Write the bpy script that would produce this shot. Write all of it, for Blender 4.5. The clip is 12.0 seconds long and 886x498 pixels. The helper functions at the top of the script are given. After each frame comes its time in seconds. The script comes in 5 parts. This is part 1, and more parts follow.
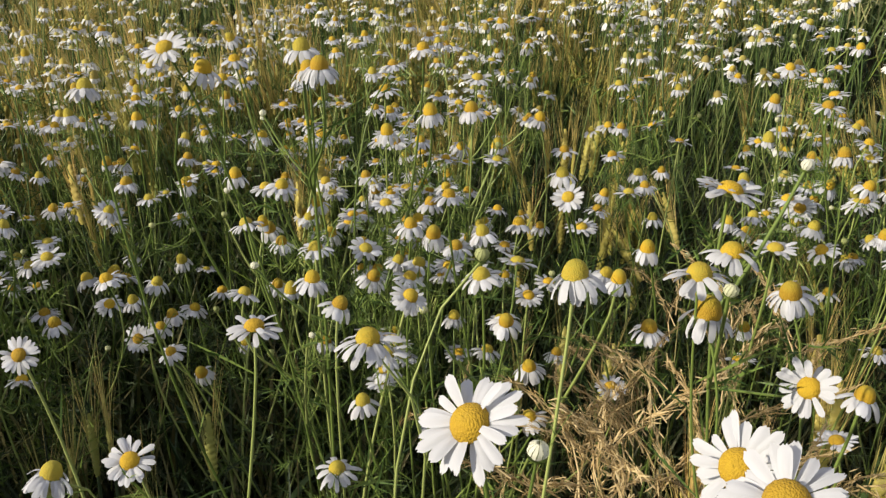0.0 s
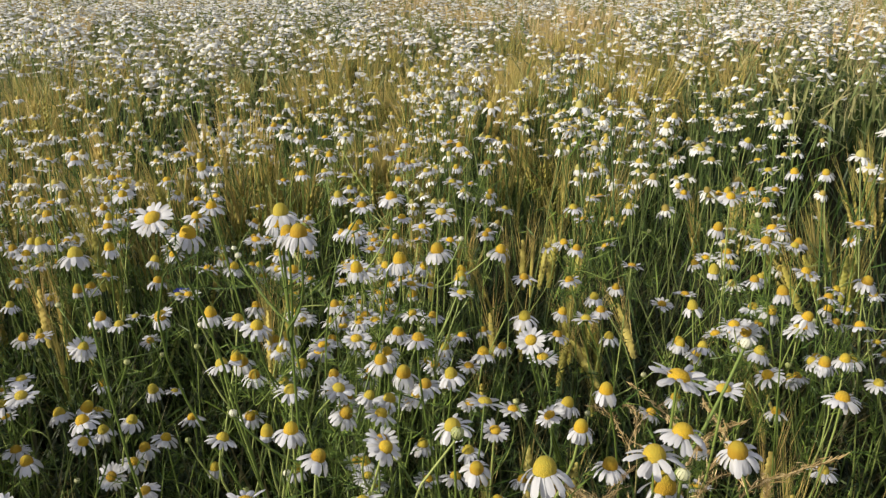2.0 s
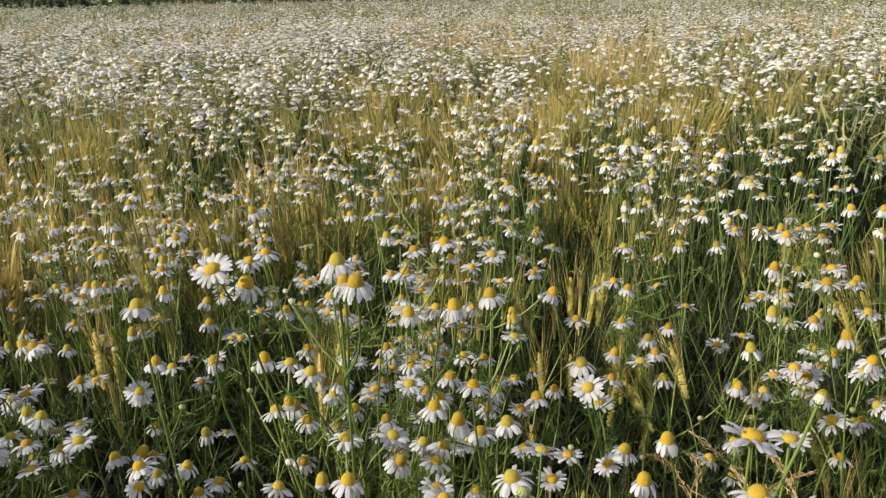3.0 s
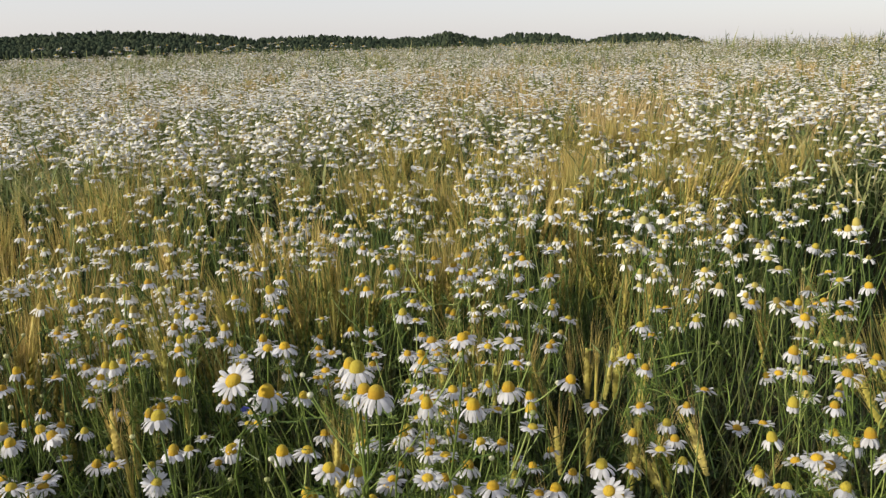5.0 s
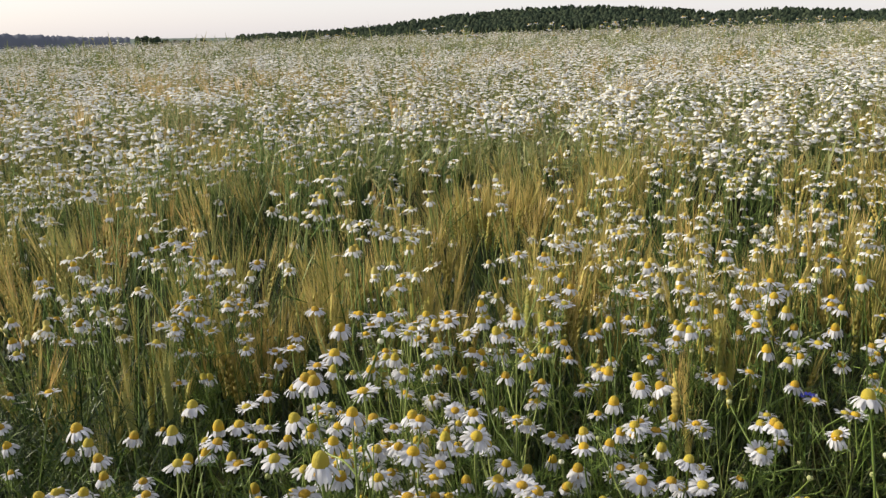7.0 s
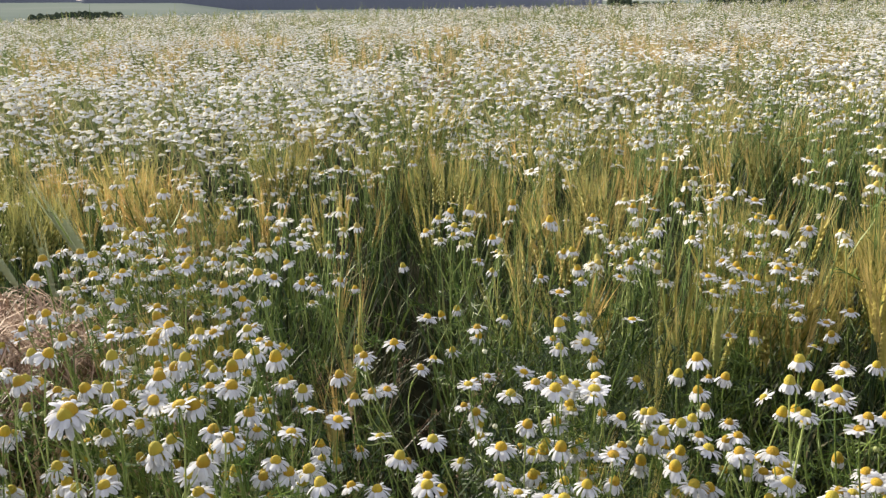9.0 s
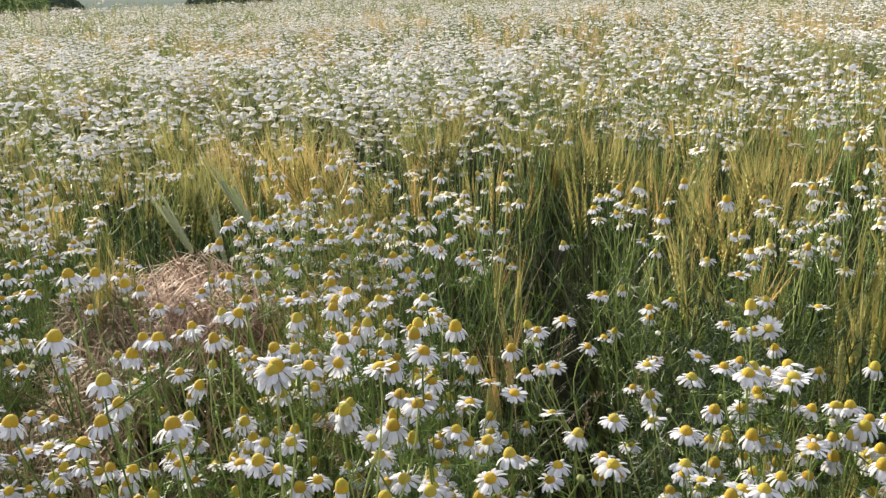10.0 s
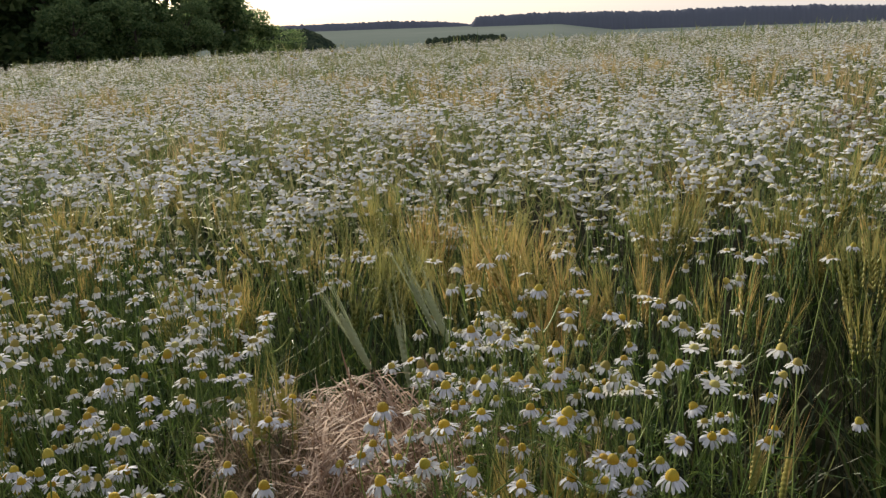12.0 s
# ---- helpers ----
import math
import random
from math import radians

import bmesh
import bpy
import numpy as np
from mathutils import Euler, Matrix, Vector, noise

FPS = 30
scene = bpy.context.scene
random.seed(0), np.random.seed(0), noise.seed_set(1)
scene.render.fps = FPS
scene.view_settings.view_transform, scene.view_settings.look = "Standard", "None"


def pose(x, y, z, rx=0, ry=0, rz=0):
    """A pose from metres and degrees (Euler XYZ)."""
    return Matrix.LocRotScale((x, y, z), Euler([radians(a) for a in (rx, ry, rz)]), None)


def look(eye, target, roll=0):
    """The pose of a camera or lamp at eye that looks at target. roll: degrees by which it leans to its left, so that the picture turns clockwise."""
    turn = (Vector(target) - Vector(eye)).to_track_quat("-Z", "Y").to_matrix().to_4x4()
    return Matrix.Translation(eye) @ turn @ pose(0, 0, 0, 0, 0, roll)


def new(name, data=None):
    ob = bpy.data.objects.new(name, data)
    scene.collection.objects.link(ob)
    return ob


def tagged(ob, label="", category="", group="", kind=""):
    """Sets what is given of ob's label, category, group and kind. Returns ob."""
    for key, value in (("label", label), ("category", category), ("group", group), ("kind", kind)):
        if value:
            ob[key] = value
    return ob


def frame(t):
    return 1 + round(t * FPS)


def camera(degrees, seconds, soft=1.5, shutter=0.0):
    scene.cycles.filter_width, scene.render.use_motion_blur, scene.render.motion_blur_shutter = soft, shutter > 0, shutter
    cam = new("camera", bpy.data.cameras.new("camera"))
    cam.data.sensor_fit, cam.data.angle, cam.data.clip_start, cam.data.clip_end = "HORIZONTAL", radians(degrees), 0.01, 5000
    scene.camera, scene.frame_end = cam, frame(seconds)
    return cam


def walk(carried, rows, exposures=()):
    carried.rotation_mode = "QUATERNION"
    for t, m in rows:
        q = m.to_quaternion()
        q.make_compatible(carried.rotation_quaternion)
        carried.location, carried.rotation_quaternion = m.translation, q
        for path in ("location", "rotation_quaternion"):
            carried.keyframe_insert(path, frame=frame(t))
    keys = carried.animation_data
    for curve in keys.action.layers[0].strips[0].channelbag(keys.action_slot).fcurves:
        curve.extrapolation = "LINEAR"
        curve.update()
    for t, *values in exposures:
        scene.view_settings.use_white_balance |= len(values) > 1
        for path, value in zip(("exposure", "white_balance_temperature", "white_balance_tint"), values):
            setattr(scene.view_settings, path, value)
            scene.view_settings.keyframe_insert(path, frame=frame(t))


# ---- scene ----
cam = camera(55.5, 12.0, soft=1.4)

PATH = [
    (0, (0.047, 0.038, 0.858), (-0.123, 1.863, 0.056), 0.7),
    (0.5, (0.054, 0.039, 0.878), (-0.013, 1.907, 0.166), 1.3),
    (1, (0.057, 0.031, 0.89), (0.018, 1.913, 0.213), 1.2),
    (1.5, (0.052, 0.023, 0.902), (0.008, 1.914, 0.252), 1.0),
    (2, (0.039, 0.021, 0.915), (-0.037, 1.919, 0.291), 0.9),
    (2.5, (0.031, 0.014, 0.917), (-0.09, 1.916, 0.308), 0.4),
    (3, (0.028, 0.026, 0.925), (-0.145, 1.94, 0.371), -0.4),
    (3.5, (0.027, 0.034, 0.95), (-0.145, 1.972, 0.485), -1.2),
    (3.7, (0.031, 0.035, 0.959), (-0.127, 1.977, 0.507), -1.2),
    (5.3, (0.016, 0.031, 0.969), (-0.226, 1.964, 0.516), -0.5),
    (5.5, (-0.012, 0.019, 0.972), (-0.392, 1.93, 0.519), -0.7),
    (6, (-0.08, -0.015, 0.98), (-0.764, 1.808, 0.522), -0.8),
    (6.5, (-0.122, -0.042, 0.978), (-1.039, 1.668, 0.495), -0.6),
    (7, (-0.142, -0.06, 0.975), (-1.262, 1.52, 0.478), -0.7),
    (7.5, (-0.17, -0.107, 0.979), (-1.511, 1.291, 0.481), -1.0),
    (7.7, (-0.177, -0.126, 0.979), (-1.599, 1.189, 0.481), -1.2),
    (9.3, (-0.255, -0.232, 0.954), (-2.034, 0.468, 0.367), -0.3),
    (9.5, (-0.261, -0.246, 0.95), (-2.059, 0.394, 0.355), -0.5),
    (10, (-0.268, -0.246, 0.95), (-2.106, 0.257, 0.344), -1.2),
    (10.5, (-0.311, -0.229, 0.954), (-2.19, 0.127, 0.369), -2.2),
    (11, (-0.427, -0.149, 0.959), (-2.328, 0.08, 0.382), -2.1),
    (11.5, (-0.523, -0.14, 0.969), (-2.447, -0.077, 0.427), -2.1),
    (12, (-0.589, -0.183, 0.993), (-2.522, -0.185, 0.48), -2.0),
]
walk(cam, [(t, look(eye, target, roll)) for t, eye, target, roll in PATH],
     exposures=[(0.0, 0.79), (2.0, 0.78), (3.5, 0.84), (5.5, 0.70), (6.5, 0.85), (7.7, 1.12), (9.3, 1.52), (10.5, 1.58), (11.0, 1.57), (11.75, 1.52), (12.0, 0.73)])

# ---- world, sun ----
SUN_YAW, SUN_HIGH = 117.0, 23.0        # degrees left of +y, degrees above the horizon
sun_way = Vector((-math.sin(radians(SUN_YAW)) * math.cos(radians(SUN_HIGH)),
                  math.cos(radians(SUN_YAW)) * math.cos(radians(SUN_HIGH)), math.sin(radians(SUN_HIGH))))
world = bpy.data.worlds.new("sky")
world.use_nodes = True
scene.world = world
wn = world.node_tree
sky = wn.nodes.new("ShaderNodeTexSky")
sky.sky_type, sky.sun_disc = "NISHITA", False
sky.sun_elevation, sky.sun_rotation = radians(SUN_HIGH), radians(-SUN_YAW)
sky.air_density, sky.dust_density, sky.ozone_density = 1.0, 1.2, 1.0
wn.nodes["Background"].inputs["Strength"].default_value = 0.09
haze = wn.nodes.new("ShaderNodeMix")        # thin summer haze over the whole sky
haze.data_type = "RGBA"
haze.inputs["Factor"].default_value = 0.6
haze.inputs["B"].default_value = (5.9, 5.68, 6.15, 1)
wn.links.new(sky.outputs[0], haze.inputs["A"])
wn.links.new(haze.outputs["Result"], wn.nodes["Background"].inputs["Color"])

lamp = bpy.data.lights.new("sun", "SUN")
lamp.energy, lamp.angle, lamp.color = 4.2, radians(1.5), (1.0, 0.905, 0.74)
sun = new("sun", lamp)
sun.matrix_world = look(sun_way * 30, (0, 0, 0))


# ---- materials ----
def shader(name, colours, scale=40.0, rough=0.6, leaf=0.0, spread=0.3, by="island", bump=0.0, bump_scale=300.0, gloss=0.25, patch=0.35):
    """A two-scale noise between colours, shifted for each piece; leaf: share of light let through."""
    m = bpy.data.materials.new(name)
    m.use_nodes = True
    t = m.node_tree
    n, ln = t.nodes, t.links.new
    p = n["Principled BSDF"]
    geo, obj, co = n.new("ShaderNodeNewGeometry"), n.new("ShaderNodeObjectInfo"), n.new("ShaderNodeTexCoord")
    a, b = n.new("ShaderNodeTexNoise"), n.new("ShaderNodeTexNoise")
    a.inputs["Scale"].default_value, b.inputs["Scale"].default_value = scale, scale * 0.12
    ln(geo.outputs["Position"], a.inputs["Vector"])
    ln(geo.outputs["Position"], b.inputs["Vector"])
    rnd = geo.outputs["Random Per Island"] if by == "island" else obj.outputs["Random"]
    mix1, mix2, mix3 = n.new("ShaderNodeMath"), n.new("ShaderNodeMath"), n.new("ShaderNodeMath")
    mix1.operation = mix2.operation = mix3.operation = "MULTIPLY_ADD"
    ln(rnd, mix1.inputs[0])
    mix1.inputs[1].default_value, mix1.inputs[2].default_value = spread, 0.5 - spread / 2 - 0.175 - patch / 2
    ln(a.outputs["Fac"], mix2.inputs[0])
    mix2.inputs[1].default_value = 0.35
    ln(mix1.outputs[0], mix2.inputs[2])
    ln(b.outputs["Fac"], mix3.inputs[0])
    mix3.inputs[1].default_value = patch
    ln(mix2.outputs[0], mix3.inputs[2])
    ramp = n.new("ShaderNodeValToRGB")
    ln(mix3.outputs[0], ramp.inputs[0])
    for k in range(len(colours) - 2):
        ramp.color_ramp.elements.new(0.5)
    els = ramp.color_ramp.elements
    for k in range(len(colours)):
        els[k].position = 0.2 + 0.6 * k / max(1, len(colours) - 1)
        els[k].color = (*colours[k], 1)
    ln(ramp.outputs[0], p.inputs["Base Color"])
    p.inputs["Roughness"].default_value = rough
    p.inputs["Specular IOR Level"].default_value = gloss
    if bump:
        v, bn = n.new("ShaderNodeTexVoronoi"), n.new("ShaderNodeBump")
        v.inputs["Scale"].default_value = bump_scale
        ln(co.outputs["Object"], v.inputs["Vector"])
        bn.inputs["Strength"].default_value, bn.inputs["Distance"].default_value = bump, 0.0008
        bn.invert = True
        ln(v.outputs["Distance"], bn.inputs["Height"])
        ln(bn.outputs[0], p.inputs["Normal"])
    if leaf:
        tr, mx = n.new("ShaderNodeBsdfTranslucent"), n.new("ShaderNodeMixShader")
        mx.inputs[0].default_value = leaf
        ln(ramp.outputs[0], tr.inputs["Color"])
        ln(p.outputs[0], mx.inputs[1])
        ln(tr.outputs[0], mx.inputs[2])
        ln(mx.outputs[0], n["Material Output"].inputs["Surface"])
    return m


PETAL = shader("petal", [(0.43, 0.43, 0.435), (0.53, 0.535, 0.555), (0.60, 0.61, 0.65)], 60, 0.65, 0.40, 0.7, gloss=0.12)


def green_tip(m):
    """The unopened florets at the top of a disc are olive green."""
    t = m.node_tree
    n, ln = t.nodes, t.links.new
    co, sep, rise, mix = n.new("ShaderNodeTexCoord"), n.new("ShaderNodeSeparateXYZ"), n.new("ShaderNodeMapRange"), n.new("ShaderNodeMix")
    ln(co.outputs["Object"], sep.inputs[0])
    ln(sep.outputs["Z"], rise.inputs["Value"])
    rise.inputs["From Min"].default_value, rise.inputs["From Max"].default_value = 0.12, 0.29
    rise.inputs["To Max"].default_value = 0.75
    mix.data_type = "RGBA"
    p = n["Principled BSDF"]
    ln(p.inputs["Base Color"].links[0].from_socket, mix.inputs["A"])
    mix.inputs["B"].default_value = (0.24, 0.215, 0.022, 1)
    ln(rise.outputs[0], mix.inputs["Factor"])
    ln(mix.outputs["Result"], p.inputs["Base Color"])


PETAL_FAR = shader("petal_far", [(0.49, 0.475, 0.42), (0.575, 0.575, 0.535), (0.615, 0.62, 0.605)], 5, 0.85, 0.22, 0.6, gloss=0.05, patch=0.7)
DISC = shader("disc", [(0.29, 0.178, 0.013), (0.41, 0.26, 0.015), (0.31, 0.25, 0.03)], 900, 0.8, 0.0, 0.9, "object", 0.55, 52)
green_tip(DISC)
# darker than the near discs: their backlit side is put into the colour
DISC_FAR = shader("disc_far", [(0.21, 0.165, 0.036), (0.33, 0.255, 0.045), (0.27, 0.25, 0.07)], 3, 0.75, 0.0, 0.8)
STEM = shader("stem", [(0.070, 0.105, 0.020), (0.130, 0.178, 0.040), (0.25, 0.29, 0.09)], 25, 0.5, 0.0, 0.7, "object")
STEM_FAR = shader("stem_far", [(0.052, 0.092, 0.020), (0.098, 0.150, 0.034), (0.19, 0.225, 0.070)], 4, 0.6, 0.0, 0.8)
# low leaves: the shade between the plants is put into this colour
SHADE_LEAF = shader("leaf", [(0.00792, 0.01944, 0.00504), (0.02088, 0.0432, 0.01008), (0.0612, 0.0936, 0.0216)], 5, 0.5, 0.20, 0.8)
HERB = shader("herb", [(0.028, 0.058, 0.011), (0.066, 0.116, 0.021), (0.15, 0.205, 0.040)], 9, 0.5, 0.24, 0.8)
# stalks and blades are darkened in colour for the shade inside the crop
STALK = shader("barley_stalk", [(0.012, 0.026, 0.011), (0.030, 0.052, 0.022), (0.075, 0.09, 0.032)], 20, 0.5, 0.10, 0.7)
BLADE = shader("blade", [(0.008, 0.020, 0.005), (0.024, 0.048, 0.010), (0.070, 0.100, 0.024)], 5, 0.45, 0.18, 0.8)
EAR = shader("ear", [(0.15, 0.185, 0.035), (0.32, 0.285, 0.06), (0.46, 0.36, 0.105)], 36, 0.5, 0.15, 0.4, patch=1.0)
PALE = shader("unripe_ear", [(0.22, 0.25, 0.14), (0.30, 0.33, 0.19), (0.40, 0.41, 0.26)], 30, 0.5, 0.2, 0.5)
AWN = shader("awn", [(0.22, 0.225, 0.065), (0.39, 0.325, 0.10), (0.54, 0.39, 0.145)], 36, 0.4, 0.30, 0.4, patch=1.0)
GREEN_AWN = shader("green_awn", [(0.22, 0.235, 0.08), (0.38, 0.345, 0.11), (0.60, 0.39, 0.15)], 34, 0.4, 0.28, 0.4, patch=1.4)
GREEN_EAR = shader("green_ear", [(0.12, 0.15, 0.036), (0.24, 0.24, 0.06), (0.42, 0.33, 0.10)], 34, 0.5, 0.12, 0.4, patch=1.4)
DRY = shader("dry_grass", [(0.25, 0.18, 0.075), (0.42, 0.30, 0.13), (0.60, 0.47, 0.25)], 60, 0.6, 0.30, 0.9)
BUD = shader("bud", [(0.24, 0.27, 0.10), (0.40, 0.41, 0.20), (0.56, 0.56, 0.44)], 60, 0.65, 0.2, 0.9, "object")
STRAW = shader("green_straw", [(0.05, 0.07, 0.022), (0.11, 0.125, 0.04), (0.22, 0.20, 0.08)], 30, 0.6, 0.0, 0.8)
# stalks below the flowers, coloured very dark to stand for deep shade
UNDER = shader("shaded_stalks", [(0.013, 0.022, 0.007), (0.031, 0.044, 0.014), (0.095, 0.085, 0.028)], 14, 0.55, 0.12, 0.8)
FAR_AWN = shader("far_awn", [(0.34, 0.28, 0.12), (0.48, 0.36, 0.16), (0.56, 0.42, 0.23)], 6, 0.5, 0.28, 0.5, patch=0.7)
BROWN = shader("brown_litter", [(0.12, 0.085, 0.045), (0.25, 0.175, 0.095), (0.42, 0.31, 0.19)], 18, 0.7, 0.2, 0.9)
PINK = shader("dry_pink_grass", [(0.145, 0.086, 0.050), (0.30, 0.188, 0.115), (0.46, 0.325, 0.22)], 40, 0.6, 0.25, 1.0)
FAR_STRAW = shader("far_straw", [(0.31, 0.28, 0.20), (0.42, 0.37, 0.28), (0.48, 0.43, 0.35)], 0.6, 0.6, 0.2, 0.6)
BROAD = shader("broad_leaf", [(0.030, 0.060, 0.018), (0.072, 0.114, 0.032), (0.17, 0.19, 0.055)], 24, 0.5, 0.25, 0.7, patch=0.6)
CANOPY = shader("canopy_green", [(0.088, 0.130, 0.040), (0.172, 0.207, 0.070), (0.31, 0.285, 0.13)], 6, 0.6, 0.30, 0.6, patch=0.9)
# nearly black: the shade under the crop is part of the soil's colour
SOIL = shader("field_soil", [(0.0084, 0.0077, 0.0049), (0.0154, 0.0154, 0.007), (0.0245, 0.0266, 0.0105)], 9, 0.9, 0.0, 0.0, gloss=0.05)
BLUE = shader("cornflower_blue", [(0.012, 0.018, 0.13), (0.03, 0.035, 0.24)], 50, 0.6, 0.1, 0.4)
CROWN = shader("tree_leaves", [(0.065, 0.115, 0.045), (0.125, 0.185, 0.070), (0.20, 0.26, 0.10)], 0.25, 0.6, 0.55, 0.8, gloss=0.1)
# a little haze is mixed into the far woods' grey-green
WOODS = shader("far_woods", [(0.020, 0.030, 0.021), (0.029, 0.040, 0.026), (0.044, 0.055, 0.034)], 0.06, 0.8, 0.0, 0.7, gloss=0.0)
BARK = shader("bark", [(0.05, 0.04, 0.03), (0.10, 0.08, 0.06)], 6, 0.85, 0.0, 0.2)
# the haze of distance is painted into these two hill colours
HAZY_HILL_WOODS = shader("hazy_hill_woods", [(0.088, 0.098, 0.118), (0.104, 0.114, 0.138), (0.124, 0.134, 0.158)], 0.03, 0.9, 0.0, 0.2, gloss=0.0)
HAZY_HILL_FIELD = shader("hazy_hill_field", [(0.095, 0.118, 0.105), (0.12, 0.142, 0.125), (0.15, 0.168, 0.15)], 0.03, 0.9, 0.0, 0.2, gloss=0.0, patch=0.8)


# ---- geometry helpers ----
rng = np.random.default_rng(11)
UP = np.array([0.0, 0.0, 1.0])


def ground_z(x, y):
    """The field tilts gently, rising ahead and falling to the west; past its crest it rolls down into the valley."""
    x, y = np.asarray(x, float), np.asarray(y, float)
    d = np.hypot(x, y)
    near = np.minimum(d, 42.0) / np.maximum(d, 1e-6)
    z = (0.0109 * x + 0.0166 * y) * near
    bumps = 0.03 * np.sin(x * 0.55 + 1.0) * np.sin(y * 0.47) * np.clip((d - 3) / 8, 0, 1)
    return z + bumps - 0.0016 * np.clip(d - 38, 0, 160) ** 1.6


def mesh_of(name, parts, materials, smooth=True):
    """parts: (vertices, triangles, material numbers), joined into one mesh."""
    vs, fs, ms, off = [], [], [], 0
    for v, f, k in parts:
        vs.append(v), fs.append(f + off), ms.append(k)
        off += len(v)
    v, f, k = np.concatenate(vs), np.concatenate(fs), np.concatenate(ms)
    me = bpy.data.meshes.new(name)
    me.vertices.add(len(v)), me.loops.add(3 * len(f)), me.polygons.add(len(f))
    me.vertices.foreach_set("co", v.astype(np.float32).ravel())
    me.loops.foreach_set("vertex_index", f.astype(np.int32).ravel())
    me.polygons.foreach_set("loop_start", np.arange(0, 3 * len(f), 3, dtype=np.int32))
    me.polygons.foreach_set("material_index", k.astype(np.int32))
    me.polygons.foreach_set("use_smooth", np.full(len(f), smooth))
    for m in materials:
        me.materials.append(m)
    me.update(calc_edges=True)
    return me


def shape(v, f, k=0):
    v, f = np.array(v, float), np.array(f, int).reshape(-1, 3)
    return v, f, np.full(len(f), k)


def merged(*shapes):
    vs, fs, ks, off = [], [], [], 0
    for v, f, k in shapes:
        vs.append(v), fs.append(f + off), ks.append(k)
        off += len(v)
    return np.concatenate(vs), np.concatenate(fs), np.concatenate(ks)


def grid_faces(rows, cols, wrap=False):
    out = []
    for r in range(rows - 1):
        for c in range(cols if wrap else cols - 1):
            a, b = r * cols + c, r * cols + (c + 1) % cols
            out += [(a, b, b + cols), (a, b + cols, a + cols)]
    return out


def tube(points, r0, r1, sides=5, k=0):
    p = np.array(points, float)
    d = np.gradient(p, axis=0)
    d /= np.linalg.norm(d, axis=1, keepdims=True) + 1e-9
    ref = np.where(np.abs(d[:, 2:3]) > 0.9, [[1.0, 0, 0]], [[0, 0, 1.0]])
    u = np.cross(d, ref)
    u /= np.linalg.norm(u, axis=1, keepdims=True) + 1e-9
    w = np.cross(d, u)
    r = np.linspace(r0, r1, len(p))[:, None, None]
    a = np.linspace(0, 2 * np.pi, sides, endpoint=False)
    ring = p[:, None] + r * (np.cos(a)[None, :, None] * u[:, None] + np.sin(a)[None, :, None] * w[:, None])
    return shape(ring.reshape(-1, 3), grid_faces(len(p), sides, True), k)


def ribbon(points, width, side, k=0, belly=True):
    """A tapering strip along points; side: the way across it."""
    p, side = np.array(points, float), np.array(side, float)
    s = np.linspace(0, 1, len(p))[:, None]
    w = width / 2 * ((np.sin(np.pi * (0.15 + 0.85 * s)) if belly else 1 - s) + 0.03)
    v = np.stack([p - side * w, p + side * w], 1).reshape(-1, 3)
    return shape(v, grid_faces(len(p), 2), k)


def turned(s, m):
    return (s[0] @ np.array(m.to_3x3()).T + np.array(m.translation), s[1], s[2])


def spread_out(template, places, yaw, lean, lean_way, size, stretch=None):
    """Copies of one template as arrays: turned about z, leaned, scaled, moved."""
    v, f, k = template
    n = len(places)
    v = v[None] * np.asarray(size)[:, None, None]
    if stretch is not None:
        v = v * stretch[:, None, :]
    c, s = np.cos(yaw)[:, None], np.sin(yaw)[:, None]
    x, y, z = v[..., 0] * c - v[..., 1] * s, v[..., 0] * s + v[..., 1] * c, v[..., 2]
    cw, sw, cl, sl = np.cos(lean_way)[:, None], np.sin(lean_way)[:, None], np.cos(lean)[:, None], np.sin(lean)[:, None]
    a, b = x * cw + y * sw, -x * sw + y * cw
    a, z = a * cl + z * sl, -a * sl + z * cl
    x, y = a * cw - b * sw, a * sw + b * cw
    out = np.stack([x, y, z], -1) + places[:, None]
    faces = (f[None] + (np.arange(n) * v.shape[1])[:, None, None]).reshape(-1, 3)
    return out.reshape(-1, 3), faces, np.tile(k, n)


# ---- flower heads: unit size is one metre across; z is the head's axis ----
KINDS = {   # petals' first and last slope in degrees, dome height, petal length, how many
    "open": (10, -14, 0.15, 0.33, 20),
    "face": (9, -9, 0.15, 0.34, 21),
    "mid": (-6, -46, 0.21, 0.36, 19),
    "droop": (-24, -74, 0.26, 0.37, 18),
    "hang": (-45, -88, 0.30, 0.35, 16),
    "spent": (-68, -96, 0.34, 0.22, 12),
}
DISC_R = 0.188


